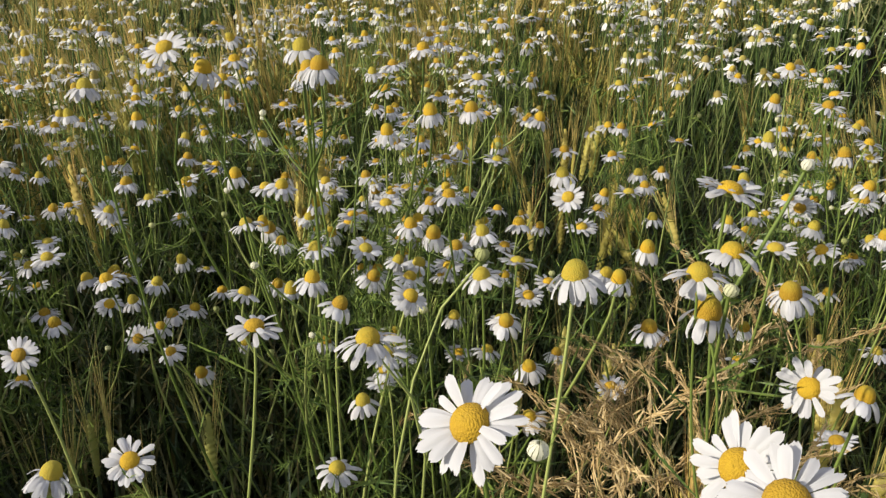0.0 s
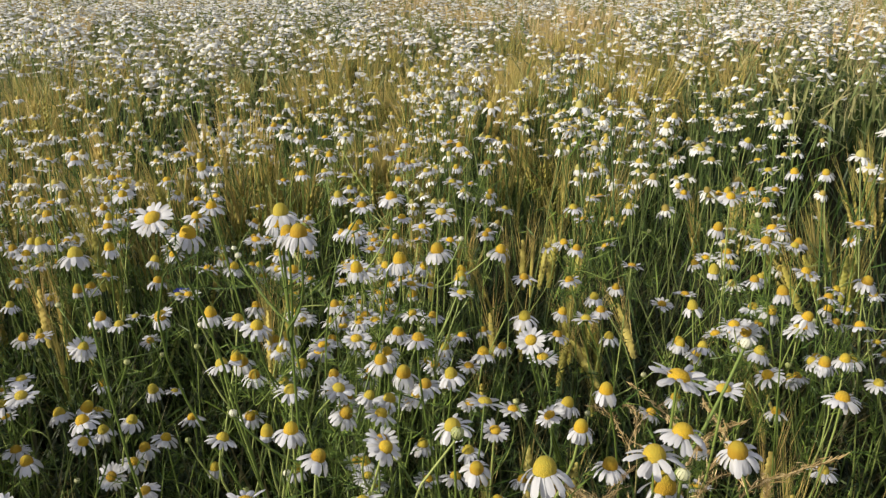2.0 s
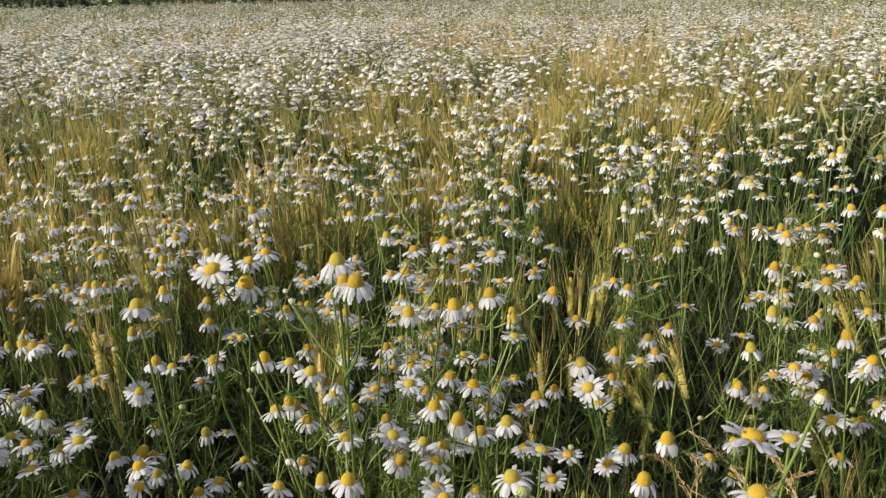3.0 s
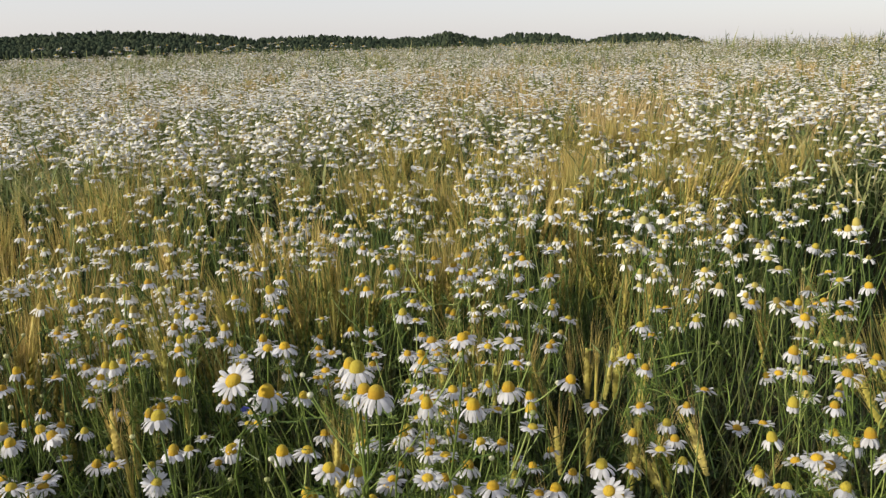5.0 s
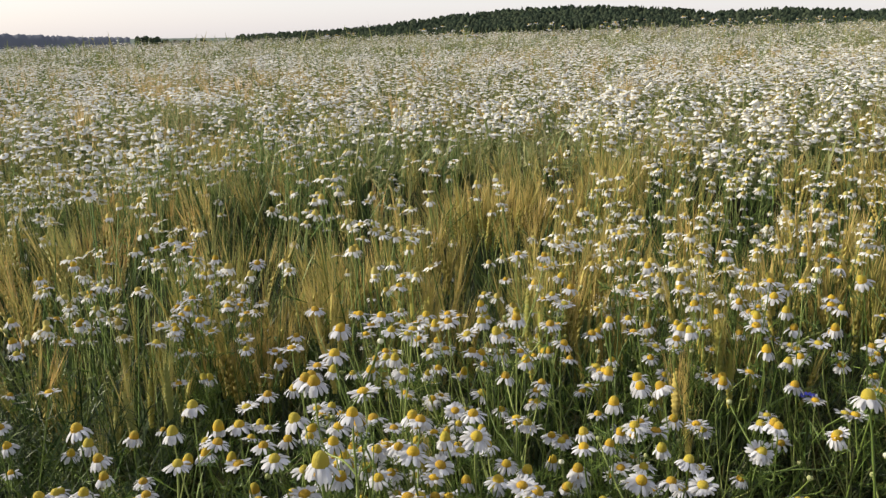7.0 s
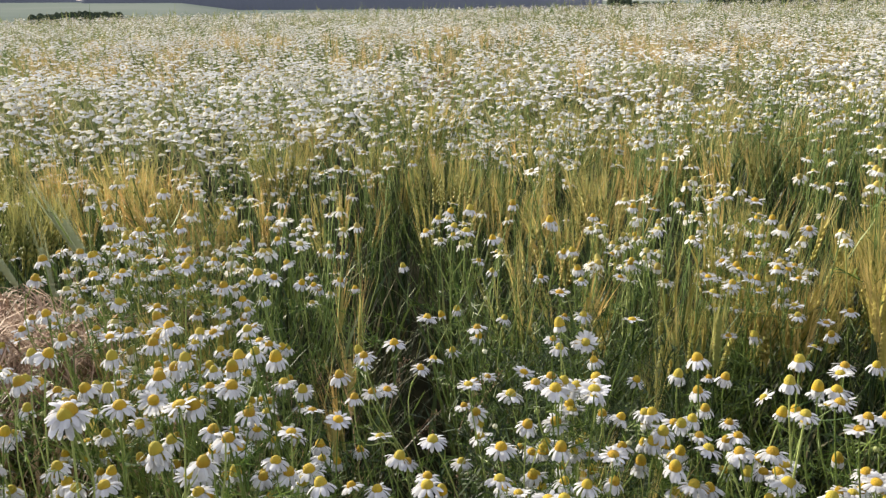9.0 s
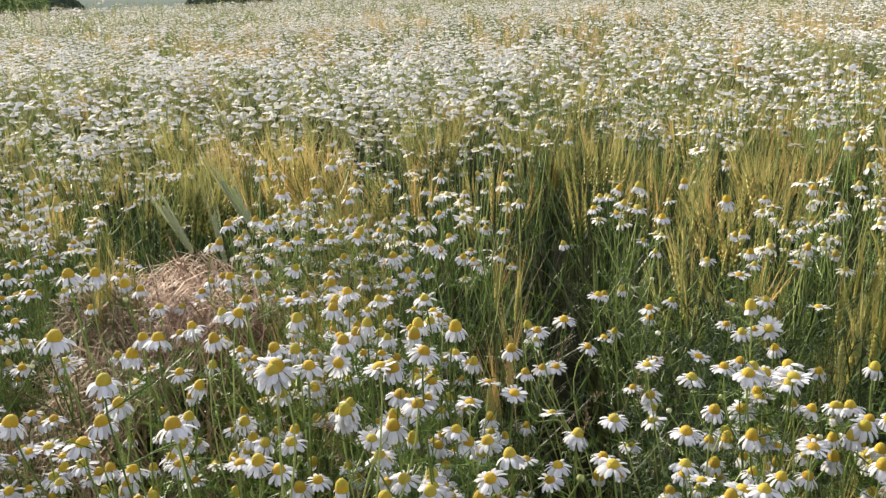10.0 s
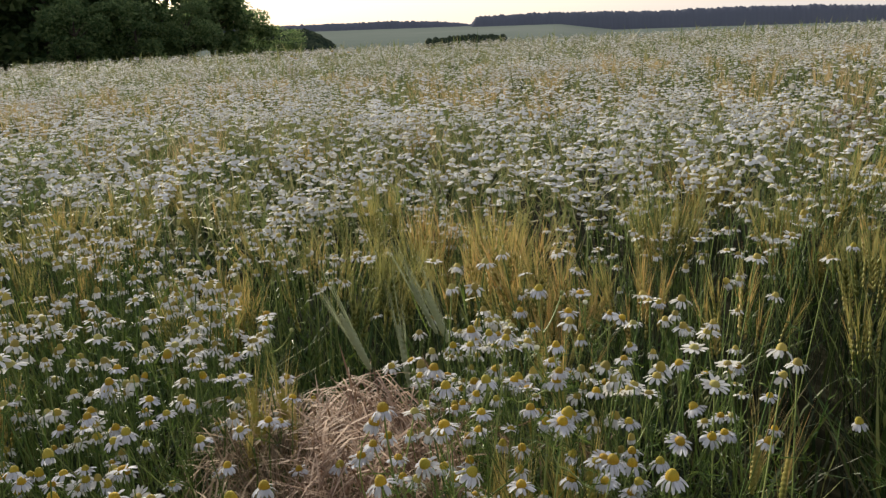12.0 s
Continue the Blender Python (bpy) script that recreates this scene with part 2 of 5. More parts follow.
def petal_shape(kind, steps, cols, wide, bend=0.0):
    """One ray petal that leaves the disc along +x."""
    first, last, _, length, _ = KINDS[kind]
    s = np.linspace(0, 1, steps)
    slope = np.radians(first + (last - first) * s ** 0.8 + bend)
    ds = length / (steps - 1)
    x = DISC_R * 0.85 + np.concatenate([[0], np.cumsum(np.cos(slope[:-1]) * ds)])
    z = np.concatenate([[0], np.cumsum(np.sin(slope[:-1]) * ds)])
    width = wide * np.array([np.interp(q, [0, 0.12, 0.45, 0.8, 0.94, 1.0], [0.40, 0.66, 0.95, 1.0, 0.84, 0.46]) for q in s])
    out = []
    for i in range(steps):
        for j in range(cols):
            u = j / (cols - 1) * 2 - 1
            groove = 0.018 * (1 - abs(u)) * (-1 if cols >= 3 else 1) * np.sin(np.pi * s[i])
            if cols == 5:        # two creases run down a near petal
                groove += 0.010 * (0.5 - 0.5 * np.cos(2 * np.pi * u)) * np.sin(np.pi * min(1.0, s[i] * 1.1))
            notch = (-0.010 * np.cos(2 * np.pi * u) if cols == 5 else 0.006 * (1 - abs(u))) if i == steps - 1 else 0.0
            out.append((x[i] + notch, u * width[i] / 2, z[i] - groove))
    return shape(out, grid_faces(steps, cols))


def dome(kind, rings, sides, k=0, r=DISC_R):
    h = KINDS[kind][2]
    v = []
    for i in range(rings):
        a = i / (rings - 1) * np.pi / 2
        ring = r * (np.cos(a) ** 0.85 if i < rings - 1 else 0.02)
        for j in range(sides):
            b = 2 * np.pi * j / sides
            v.append((ring * np.cos(b), ring * np.sin(b), h * np.sin(a) - 0.01))
    return shape(v, grid_faces(rings, sides, True), k)


def cup(k=0, sides=10):
    v = []
    for r, z in ((0.03, -0.09), (0.12, -0.07), (0.18, -0.03), (0.188, 0.005)):
        v += [(r * np.cos(2 * np.pi * j / sides), r * np.sin(2 * np.pi * j / sides), z) for j in range(sides)]
    return shape(v, grid_faces(4, sides, True), k)


def ring_of_petals(kind, steps, cols, seed, k=0, count=None, wide=None):
    r = random.Random(seed)
    n = count or KINDS[kind][4]
    out = []
    for j in range(n):
        if r.random() < 0.09:
            continue
        w = (wide or 0.130) * r.uniform(0.80, 1.12)
        s = petal_shape(kind, steps, cols, w, r.gauss(0, 11))
        m = pose(0, 0, r.uniform(-0.012, 0.012), r.uniform(-14, 14), 0, 360 * j / n + r.uniform(-5, 5))
        s = turned((s[0] * np.array([r.uniform(0.9, 1.06), 1, r.uniform(0.9, 1.06)]), s[1], s[2]), m)
        out.append((s[0], s[1], np.full(len(s[1]), k)))
    return merged(*out)


def head_mid(kind, seed):
    """A head for the middle distance: petals of a few faces and a low dome."""
    return merged(ring_of_petals(kind, 3, 2, seed, 0, 12, 0.165), dome(kind, 3, 7, 1))


def head_low(kind, seed):
    """A farther head: a ragged skirt and a dome."""
    r = random.Random(seed)
    first, last, h, length, _ = KINDS[kind]
    n = 6
    mean = radians((first + last) / 2)
    v = [(DISC_R * 0.9 * np.cos(2 * np.pi * j / n), DISC_R * 0.9 * np.sin(2 * np.pi * j / n), 0) for j in range(n)]
    for j in range(n):
        a = 2 * np.pi * (j + 0.5) / n
        q = DISC_R + length * np.cos(mean) * r.uniform(0.8, 1.1)
        v.append((q * np.cos(a), q * np.sin(a), length * np.sin(mean) * r.uniform(0.8, 1.2)))
    f = []
    for j in range(n):
        f += [(j, n + j, (j + 1) % n), (n + (j - 1) % n, n + j, j)]
    q = DISC_R * 0.85
    d = [(q * np.cos(2 * np.pi * j / 4), q * np.sin(2 * np.pi * j / 4), 0.0) for j in range(4)] + [(0, 0, h * 0.85)]
    return merged(shape(v, f, 0), shape(d, [(0, 1, 4), (1, 2, 4), (2, 3, 4), (3, 0, 4)], 1))


def head_tiny(seed):
    r = random.Random(seed)
    v = [(r.uniform(0.4, 0.55), 0, -0.1), (0, r.uniform(0.4, 0.55), -0.1), (-0.45, -0.1, -0.05), (0.05, -0.5, -0.15)]
    return merged(shape(v, [(0, 1, 2), (0, 2, 3)], 0), shape([(0.16, 0, 0.02), (-0.12, 0.12, 0.02), (0, -0.1, 0.2)], [(0, 1, 2)], 1))


def head_far(seed):
    r = random.Random(seed)
    v = [(0, 0, 0.10)]
    for j in range(4):
        a = 2 * np.pi * j / 4
        q = r.uniform(0.40, 0.58)
        v.append((q * np.cos(a), q * np.sin(a), r.uniform(-0.22, 0.0)))
    d = [(0.17, 0, 0.05), (-0.10, 0.14, 0.05), (-0.08, -0.15, 0.05), (0, 0, 0.25)]
    return merged(shape(v, [(0, j + 1, (j + 1) % 4 + 1) for j in range(4)], 0), shape(d, [(0, 1, 3), (2, 0, 3)], 1))


# ---- the ground: one sheet out to the horizon ----
def make_ground():
    radii = np.concatenate([np.arange(0, 6, 0.4), np.arange(6, 50, 2.0), np.geomspace(52, 4500, 34)])
    sides = 96
    v = []
    for r in radii:
        a = np.linspace(0, 2 * np.pi, sides, endpoint=False)
        x, y = r * np.cos(a), r * np.sin(a)
        z = ground_z(x, y)
        z = np.where(r > 150, -9 + (z + 9) * np.exp(-(r - 150) / 120.0), np.maximum(z, -9))
        v.append(np.stack([x, y, z], -1))
    s = shape(np.concatenate(v), grid_faces(len(radii), sides, True))
    return s, radii


ground_shape, radii = make_ground()
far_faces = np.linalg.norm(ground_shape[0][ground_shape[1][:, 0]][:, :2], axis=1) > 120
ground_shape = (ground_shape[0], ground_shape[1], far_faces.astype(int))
ground = new("ground", mesh_of("ground", [ground_shape], [SOIL, HAZY_HILL_FIELD]))
tagged(ground, "soil and low weeds coloured dark for shade under the field, green farmland beyond", "ground", kind="structure")


# ---- where things grow ----
def smooth_noise(x, y, seed):
    """A few crossed waves: a soft field between about -1 and 1."""
    r = np.random.default_rng(seed)
    out = np.zeros_like(x)
    for k in range(7):
        a, w, ph = r.uniform(0, np.pi), r.uniform(0.6, 1.9), r.uniform(0, 6.28)
        out += np.sin((x * np.cos(a) + y * np.sin(a)) * w + ph)
    return out / 3.2


BAND = np.array([(-2.95, -2.0), (-2.68, -1.1), (-2.42, -0.45), (-2.22, 0.05), (-2.02, 0.48), (-1.74, 0.88), (-1.48, 1.25)])


def to_band(x, y):
    """Distance from the strip of barley."""
    best = np.full(x.shape, 1e9)
    for (ax, ay), (bx, by) in zip(BAND[:-1], BAND[1:]):
        t = np.clip(((x - ax) * (bx - ax) + (y - ay) * (by - ay)) / ((bx - ax) ** 2 + (by - ay) ** 2), 0, 1)
        best = np.minimum(best, np.hypot(x - ax - t * (bx - ax), y - ay - t * (by - ay)))
    return best


def blob(x, y, cx, cy, rx, ry=None, turn=0.0):
    c, s = math.cos(radians(turn)), math.sin(radians(turn))
    u, v = (x - cx) * c + (y - cy) * s, -(x - cx) * s + (y - cy) * c
    return np.exp(-(u / rx) ** 2 - (v / (ry or rx)) ** 2)


def furrow(x, y):
    """The bare strip of soil that runs through the stand."""
    return np.clip(1.7 * blob(x, y, -1.58, 0.352, 0.78, 0.066, 156), 0, 1)


PX, PY = -1.50, -0.30        # middle of the beaten-down patch


# patches of barley: middle, half widths, turn in degrees, how dense
PATCHES = [(0.42, 3.9, 0.36, 1.35, -9, 0.9), (0.95, 3.9, 0.22, 0.9, -12, 0.7), (-0.44, 2.9, 0.20, 0.95, 14, 0.85), (-1.30, 2.7, 0.26, 0.5, 20, 0.6), (-1.42, 1.9, 0.22, 0.35, 20, 0.35), (-1.9, 2.0, 0.25, 0.3, 30, 0.3),
           (-1.20, 1.50, 0.16, 0.28, 40, 0.55), (-0.90, 1.48, 0.12, 0.24, 30, 0.9), (-0.68, 1.36, 0.11, 0.20, 25, 0.8), (1.0, 2.9, 0.16, 0.45, -18, 0.3),
           (-1.25, 0.95, 0.24, 0.20, 45, 1.0), (-1.14, 0.76, 0.16, 0.12, 45, 0.45), (-0.97, 1.24, 0.14, 0.18, 40, 0.8), (-0.58, 1.28, 0.10, 0.16, 30, 0.5),
           (-1.48, 0.60, 0.16, 0.12, 45, 0.5), (-0.82, 1.16, 0.22, 0.10, 42, 0.6), (-0.60, 1.10, 0.14, 0.08, 30, 0.4), (0.0, 5.6, 0.4, 0.7, 0, 0.3)]
GAPS = [(PX, PY, 0.26, 0.18, 0.95), (-1.2, -0.2, 0.3, 0.25, 0.9), (-1.45, 0.36, 0.16, 0.12, 0.7), (-1.10, 0.12, 0.25, 0.16, 0.85), (-1.84, 0.42, 0.22, 0.15, 0.85), (-1.64, -0.33, 0.22, 0.16, 0.9)]


def barley_core(x, y):
    b = np.exp(-(to_band(x, y) / 0.37) ** 2)
    for cx, cy, rx, ry, turn, much in PATCHES:
        b = np.maximum(b, much * blob(x, y, cx, cy, rx, ry, turn))
    return b


def barley_share(x, y):
    d = np.hypot(x, y)
    b = barley_core(x, y) * np.where(d < 5, np.clip(0.62 + 0.75 * smooth_noise(x * 9, y * 9, 25), 0.05, 1.3), 1.0)
    for cx, cy, rx, ry, much in GAPS:
        b = b * (1 - much * blob(x, y, cx, cy, rx, ry))
    b = b * (1 - 0.95 * furrow(x, y))
    far = np.clip(smooth_noise(x * 0.7, y * 0.7, 5) * 0.3 - 0.12, 0, 0.06) * np.clip((d - 4) / 3, 0, 1)
    return np.maximum(b, far)


def flower_share(x, y):
    """0 to 1 of the densest stand."""
    d = np.hypot(x, y)
    f = 0.82 + 0.30 * smooth_noise(x * 1.6, y * 1.6, 8) + np.clip((d - 3) / 3, 0, 1) * 0.35 * smooth_noise(x * 0.45, y * 0.45, 18) + np.clip((d - 2.2) / 1.5, 0, 1) * 0.28 * smooth_noise(x * 1.1, y * 1.1, 28)
    core = np.clip(1.15 * barley_core(x, y), 0, 1)
    f = f * (1 - core * np.where(y > 2.2, 0.66, np.where(y < 0.6, 0.84, 0.78)))
    f = f * (1 - 0.92 * np.clip(1.12 * blob(x, y, PX - 0.02, PY - 0.03, 0.27, 0.13, 8), 0, 1))
    f = f * (1 - 0.95 * blob(x, y, -0.10, 0.36, 0.26, 0.20)) * (1 - 0.5 * blob(x, y, -0.20, 0.50, 0.20, 0.14)) * (1 - 0.7 * blob(x, y, 0.22, 0.48, 0.16, 0.14))
    f = f * (1 - 0.95 * furrow(x, y))
    f = f * (1 - 0.6 * blob(x, y, -1.53, 0.28, 0.26, 0.17))
    f = f + 0.45 * blob(x, y, -1.85, -0.75, 0.5, 0.32)
    f = f + 0.4 * blob(x, y, -0.55, 1.1, 0.4, 0.2) + 0.35 * blob(x, y, -0.30, 1.75, 0.45, 0.5)
    f = f + 0.45 * blob(x, y, -1.9, 4.6, 1.4, 1.3) + 0.35 * blob(x, y, -3.0, 7.5, 2.5, 3.0) + 0.25 * blob(x, y, -2.5, 6.5, 3.0, 1.8) + 0.35 * blob(x, y, -1.0, -0.15, 0.2, 0.2)
    f = f * (1 - 0.6 * blob(x, y, -0.30, 0.62, 0.16, 0.14))
    f = f * (1 - 0.30 * blob(x, y, 0.35, 1.0, 0.8, 0.6)) * (1 - 0.8 * blob(x, y, 0.85, 2.0, 0.45, 1.1, -18))
    f = f * (1 - 0.36 * blob(x, y, -0.98, 1.50, 0.60, 0.40))
    f = f * (1 - 0.85 * blob(x, y, -1.17, 0.44, 0.32, 0.19, 40))
    f = f * np.where(d > 2.2, np.clip(0.88 + 0.55 * smooth_noise(x * 3.1, y * 3.1, 38), 0.25, 1.3), 1.0)
    return np.clip(f, 0.02, 1.2)


def sector(n_per_m2, r0, r1, share, behind=0.26, seed=1):
    """Random places in a ring; thinly also behind the path."""
    r = np.random.default_rng(seed)
    area = math.pi * (r1 ** 2 - r0 ** 2)
    n = int(area * n_per_m2)
    d = np.sqrt(r.uniform(r0 ** 2, r1 ** 2, n))
    a = r.uniform(-180, 180, n)
    x, y = -np.sin(np.radians(a)) * d - 0.25, np.cos(np.radians(a)) * d
    front = np.clip(np.minimum(a + 42, 134 - a) / 12, behind, 1.0)
    keep = r.uniform(0, 1, n) < share(x, y) * front
    return x[keep], y[keep], r


CLEAR_PATH = np.array([(0.04, 0.03), (0.0, 0.0), (-0.08, -0.02), (-0.14, -0.07), (-0.25, -0.22)])


def off_path(x, y, gap):
    d = np.min(np.hypot(x[:, None] - CLEAR_PATH[None, :, 0], y[:, None] - CLEAR_PATH[None, :, 1]), 1)
    return d > gap


def canopy(x, y, r):
    lift = 0.045 * smooth_noise(x * 2.3, y * 2.3, 21)
    return ground_z(x, y) + 0.605 + lift + r.normal(0, 0.022, len(x)) - np.abs(r.normal(0, 0.035, len(x)))


def clumped(x, y, r, few, many, reach):
    """Plants at x, y become heads: their places and a lift that the heads of a plant share."""
    count = r.integers(few, many, len(x))
    lift = np.repeat(r.normal(0, 0.055, len(x)), count)
    a, d = r.uniform(0, 6.28, count.sum()), reach * np.sqrt(r.uniform(0, 1, count.sum()))
    return np.repeat(x, count) + d * np.cos(a), np.repeat(y, count) + d * np.sin(a), lift - 0.5 * d


KIND_LIST = ["open", "mid", "droop", "hang", "spent"]
KIND_ODDS = [0.15, 0.32, 0.31, 0.14, 0.08]


def flower_stuff(name, label, n, r0, r1, make, seed, size, variants=2, odds=KIND_ODDS, tip=17):
    x, y, r = sector(n / 7.5, r0, r1, flower_share, seed=seed)
    ok = off_path(x, y, 0.33)
    x, y, lift = clumped(x[ok], y[ok], r, 4, 13, 0.065)
    z = canopy(x, y, r) + lift + 0.02
    parts = []
    pick = r.choice(len(KIND_LIST), len(x), p=odds)
    which = r.integers(0, variants, len(x))
    lean, way = np.abs(r.normal(0, radians(tip), len(x))), r.uniform(0, 2 * np.pi, len(x))
    sz = r.normal(size, size * 0.13, len(x))
    for k in range(len(KIND_LIST)):
        for j in range(variants):
            m = (pick == k) & (which == j)
            if m.any():
                parts.append(spread_out(make(KIND_LIST[k], 10 * k + j), np.stack([x, y, z], -1)[m], r.uniform(0, 6.28, m.sum()), lean[m], way[m], sz[m]))
    tagged(new(name, mesh_of(name, parts, [PETAL_FAR, DISC_FAR])), label, "flowers", kind="stuff")
    return x, y, z, way, lean, r


def stem_stuff(name, label, x, y, z, r, radius, sides, steps):
    """A bent stalk below each head."""
    n = len(x)
    reach = 0.30 * (z - ground_z(x, y))
    a = r.uniform(0, 6.28, n)
    t = np.linspace(0, 1, steps)[None, :, None]
    foot = np.stack([x + np.cos(a) * reach * 0.6, y + np.sin(a) * reach * 0.6, z - r.uniform(0.25, 0.5, n)], -1)
    top = np.stack([x, y, z - 0.002], -1)
    mid = foot * 0.45 + top * 0.55 + np.stack([-np.cos(a) * reach * 0.25, -np.sin(a) * reach * 0.25, 0 * a], -1)
    p = (1 - t) ** 2 * foot[:, None] + 2 * t * (1 - t) * mid[:, None] + t ** 2 * top[:, None]
    b = np.linspace(0, 2 * np.pi, sides, endpoint=False)
    ring = np.stack([np.cos(b), np.sin(b), 0 * b], -1) * radius
    v = (p[:, :, None] + ring[None, None]).reshape(-1, 3)
    f = np.array(grid_faces(steps, sides, True))
    faces = (f[None] + (np.arange(n) * steps * sides)[:, None, None]).reshape(-1, 3)
    tagged(new(name, mesh_of(name, [(v, faces, np.zeros(len(faces)))], [STEM_FAR])), label, "stems", kind="stuff")


def leaf_sprig(seed, threads=9, fine=0.03):
    """A feathery leaf, one metre long along +z, of thread-like lobes."""
    r = random.Random(seed)
    out = [ribbon([(0, 0, 0), (0.05, 0, 0.5), (0.16, 0, 1.0)], fine * 1.1, (0, 1, 0))]
    for k in range(threads):
        h = 0.15 + 0.8 * k / threads
        a = r.uniform(0, 6.28)
        q = r.uniform(0.18, 0.38) * (1.1 - 0.5 * h)
        tip = (0.16 * h * h + q * math.cos(a), q * math.sin(a), h + 0.5 * q)
        out.append(ribbon([(0.16 * h * h, 0, h), tip], fine, (-math.sin(a), math.cos(a), 0), belly=False))
    return merged(*out)


def long_blade(seed, steps=5):
    """A grass blade one metre tall that arches over."""
    r = random.Random(seed)
    bend = r.uniform(0.25, 0.6)
    t = np.linspace(0, 1, steps)
    p = np.stack([bend * t ** 2.2, 0 * t, t - 0.28 * bend * t ** 3], -1)
    return ribbon(p, 0.035, (0, 1, 0))


def ear_shape(seed, rows, awns, steps=2, wide=0.0012, spread=(2, 15)):
    """A barley ear with its awns, in metres, standing on z = 0: 0 grain, 1 awn."""
    r = random.Random(seed)
    out = []
    for j in range(rows):
        z = 0.004 + 0.066 * j / rows
        for side in (-1, 1):
            w = 0.0066 * math.sin(math.pi * (0.2 + 0.7 * j / rows))
            c = np.array([side * (0.0022 + w * 0.55), r.uniform(-0.001, 0.001), z + (0.004 if side > 0 else 0)])
            v = [c + (-side * 0.003, 0, -0.005), c + (0, 0.0032, 0.002), c + (side * 0.0042, 0, 0.004), c + (0, -0.0032, 0.002), c + (side * 0.002, 0, 0.012)]
            out.append(shape(v, [(0, 1, 2), (0, 2, 3), (1, 4, 2), (2, 4, 3), (0, 4, 1), (0, 3, 4)], 0))
    for j in range(awns):
        z = 0.012 + 0.062 * j / awns
        side = 1 if j % 2 else -1
        fan = radians(r.uniform(*spread))
        length = r.uniform(0.065, 0.105)
        a = r.uniform(-0.9, 0.9)
        way = np.array([side * math.sin(fan) * math.cos(a), math.sin(fan) * math.sin(a), math.cos(fan)])
        p = [np.array([side * 0.004, 0, z]) + way * length * q + np.array([side * 0.004 * q * q, 0, 0]) for q in np.linspace(0, 1, steps)]
        turn = r.uniform(0, 3.14)
        out.append(ribbon(p, wide, (math.cos(turn), math.sin(turn), 0), 1, belly=False))
    return merged(*out)


def ear_far(seed, awns=5):
    r = random.Random(seed)
    v = [(0.006, 0, 0), (-0.003, 0.005, 0), (-0.003, -0.005, 0), (0, 0, 0.075)]
    out = [shape(v, [(0, 1, 3), (1, 2, 3), (2, 0, 3)], 0)]
    for j in range(awns):
        a, q = r.uniform(0, 6.28), r.uniform(0.015, 0.045)
        tip = (q * math.cos(a), q * math.sin(a), r.uniform(0.15, 0.19))
        out.append(ribbon([(0, 0, 0.03), tip], 0.005, (-math.sin(a), math.cos(a), 0), 1, belly=False))
    return merged(*out)


# ---- the field, from the middle distance to the crest ----
x, y, z, way, lean, r = flower_stuff("mayweed_flowers", "white mayweed flowers with yellow domes crowding the field", 720, 1.15, 2.7, head_mid, 31, 0.0295)
stem_stuff("mayweed_stems", "thin green branching stalks of the mayweed", x, y, z, r, 0.0010, 3, 3)
pick = r.integers(0, 3, len(x) * 2)
lx, ly = np.repeat(x, 2) + r.normal(0, 0.03, 2 * len(x)), np.repeat(y, 2) + r.normal(0, 0.03, 2 * len(x))
lz = np.repeat(z, 2) - r.uniform(0.06, 0.34, 2 * len(x))
leaf_parts = [spread_out(leaf_sprig(40 + k, 5), np.stack([lx, ly, lz], -1)[pick == k], r.uniform(0, 6.28, (pick == k).sum()), r.uniform(0.2, 1.2, (pick == k).sum()),
                         r.uniform(0, 6.28, (pick == k).sum()), r.uniform(0.05, 0.085, (pick == k).sum())) for k in range(3)]
tagged(new("mayweed_foliage", mesh_of("mayweed_foliage", leaf_parts, [HERB])), "feathery dark green mayweed leaves between the stalks", "foliage", kind="stuff")

x, y, z, way, lean, r = flower_stuff("distant_flowers", "carpet of small white flowers over the open field", 620, 2.7, 4.7, head_low, 32, 0.0295, odds=[0.22, 0.45, 0.25, 0.06, 0.02], tip=20)


def canopy_leaves():
    parts = []
    for n, r0, r1, size, seed in ((480, 2.7, 7.0, 0.12, 36), (64, 7.0, 13.0, 0.20, 37), (12, 13.0, 26.0, 0.36, 45), (3, 26.0, 46.0, 0.65, 46)):
        x, y, r = sector(n, r0, r1, lambda x, y: np.clip(0.3 + flower_share(x, y), 0, 1), behind=0.05, seed=seed)
        z = canopy(x, y, r) - r.uniform(0.03, 0.16, len(x)) - size * 0.6
        pick = r.integers(0, 3, len(x))
        for k in range(3):
            m = pick == k
            parts.append(spread_out(leaf_sprig(640 + k, 3), np.stack([x, y, z], -1)[m], r.uniform(0, 6.28, m.sum()), np.abs(r.normal(0, 0.5, m.sum())), r.uniform(0, 6.28, m.sum()),
                                    r.normal(size, size * 0.2, m.sum()), np.full((m.sum(), 3), (1.6, 1.6, 1.0))))
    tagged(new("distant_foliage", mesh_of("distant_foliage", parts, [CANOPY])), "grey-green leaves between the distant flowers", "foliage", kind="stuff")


canopy_leaves()


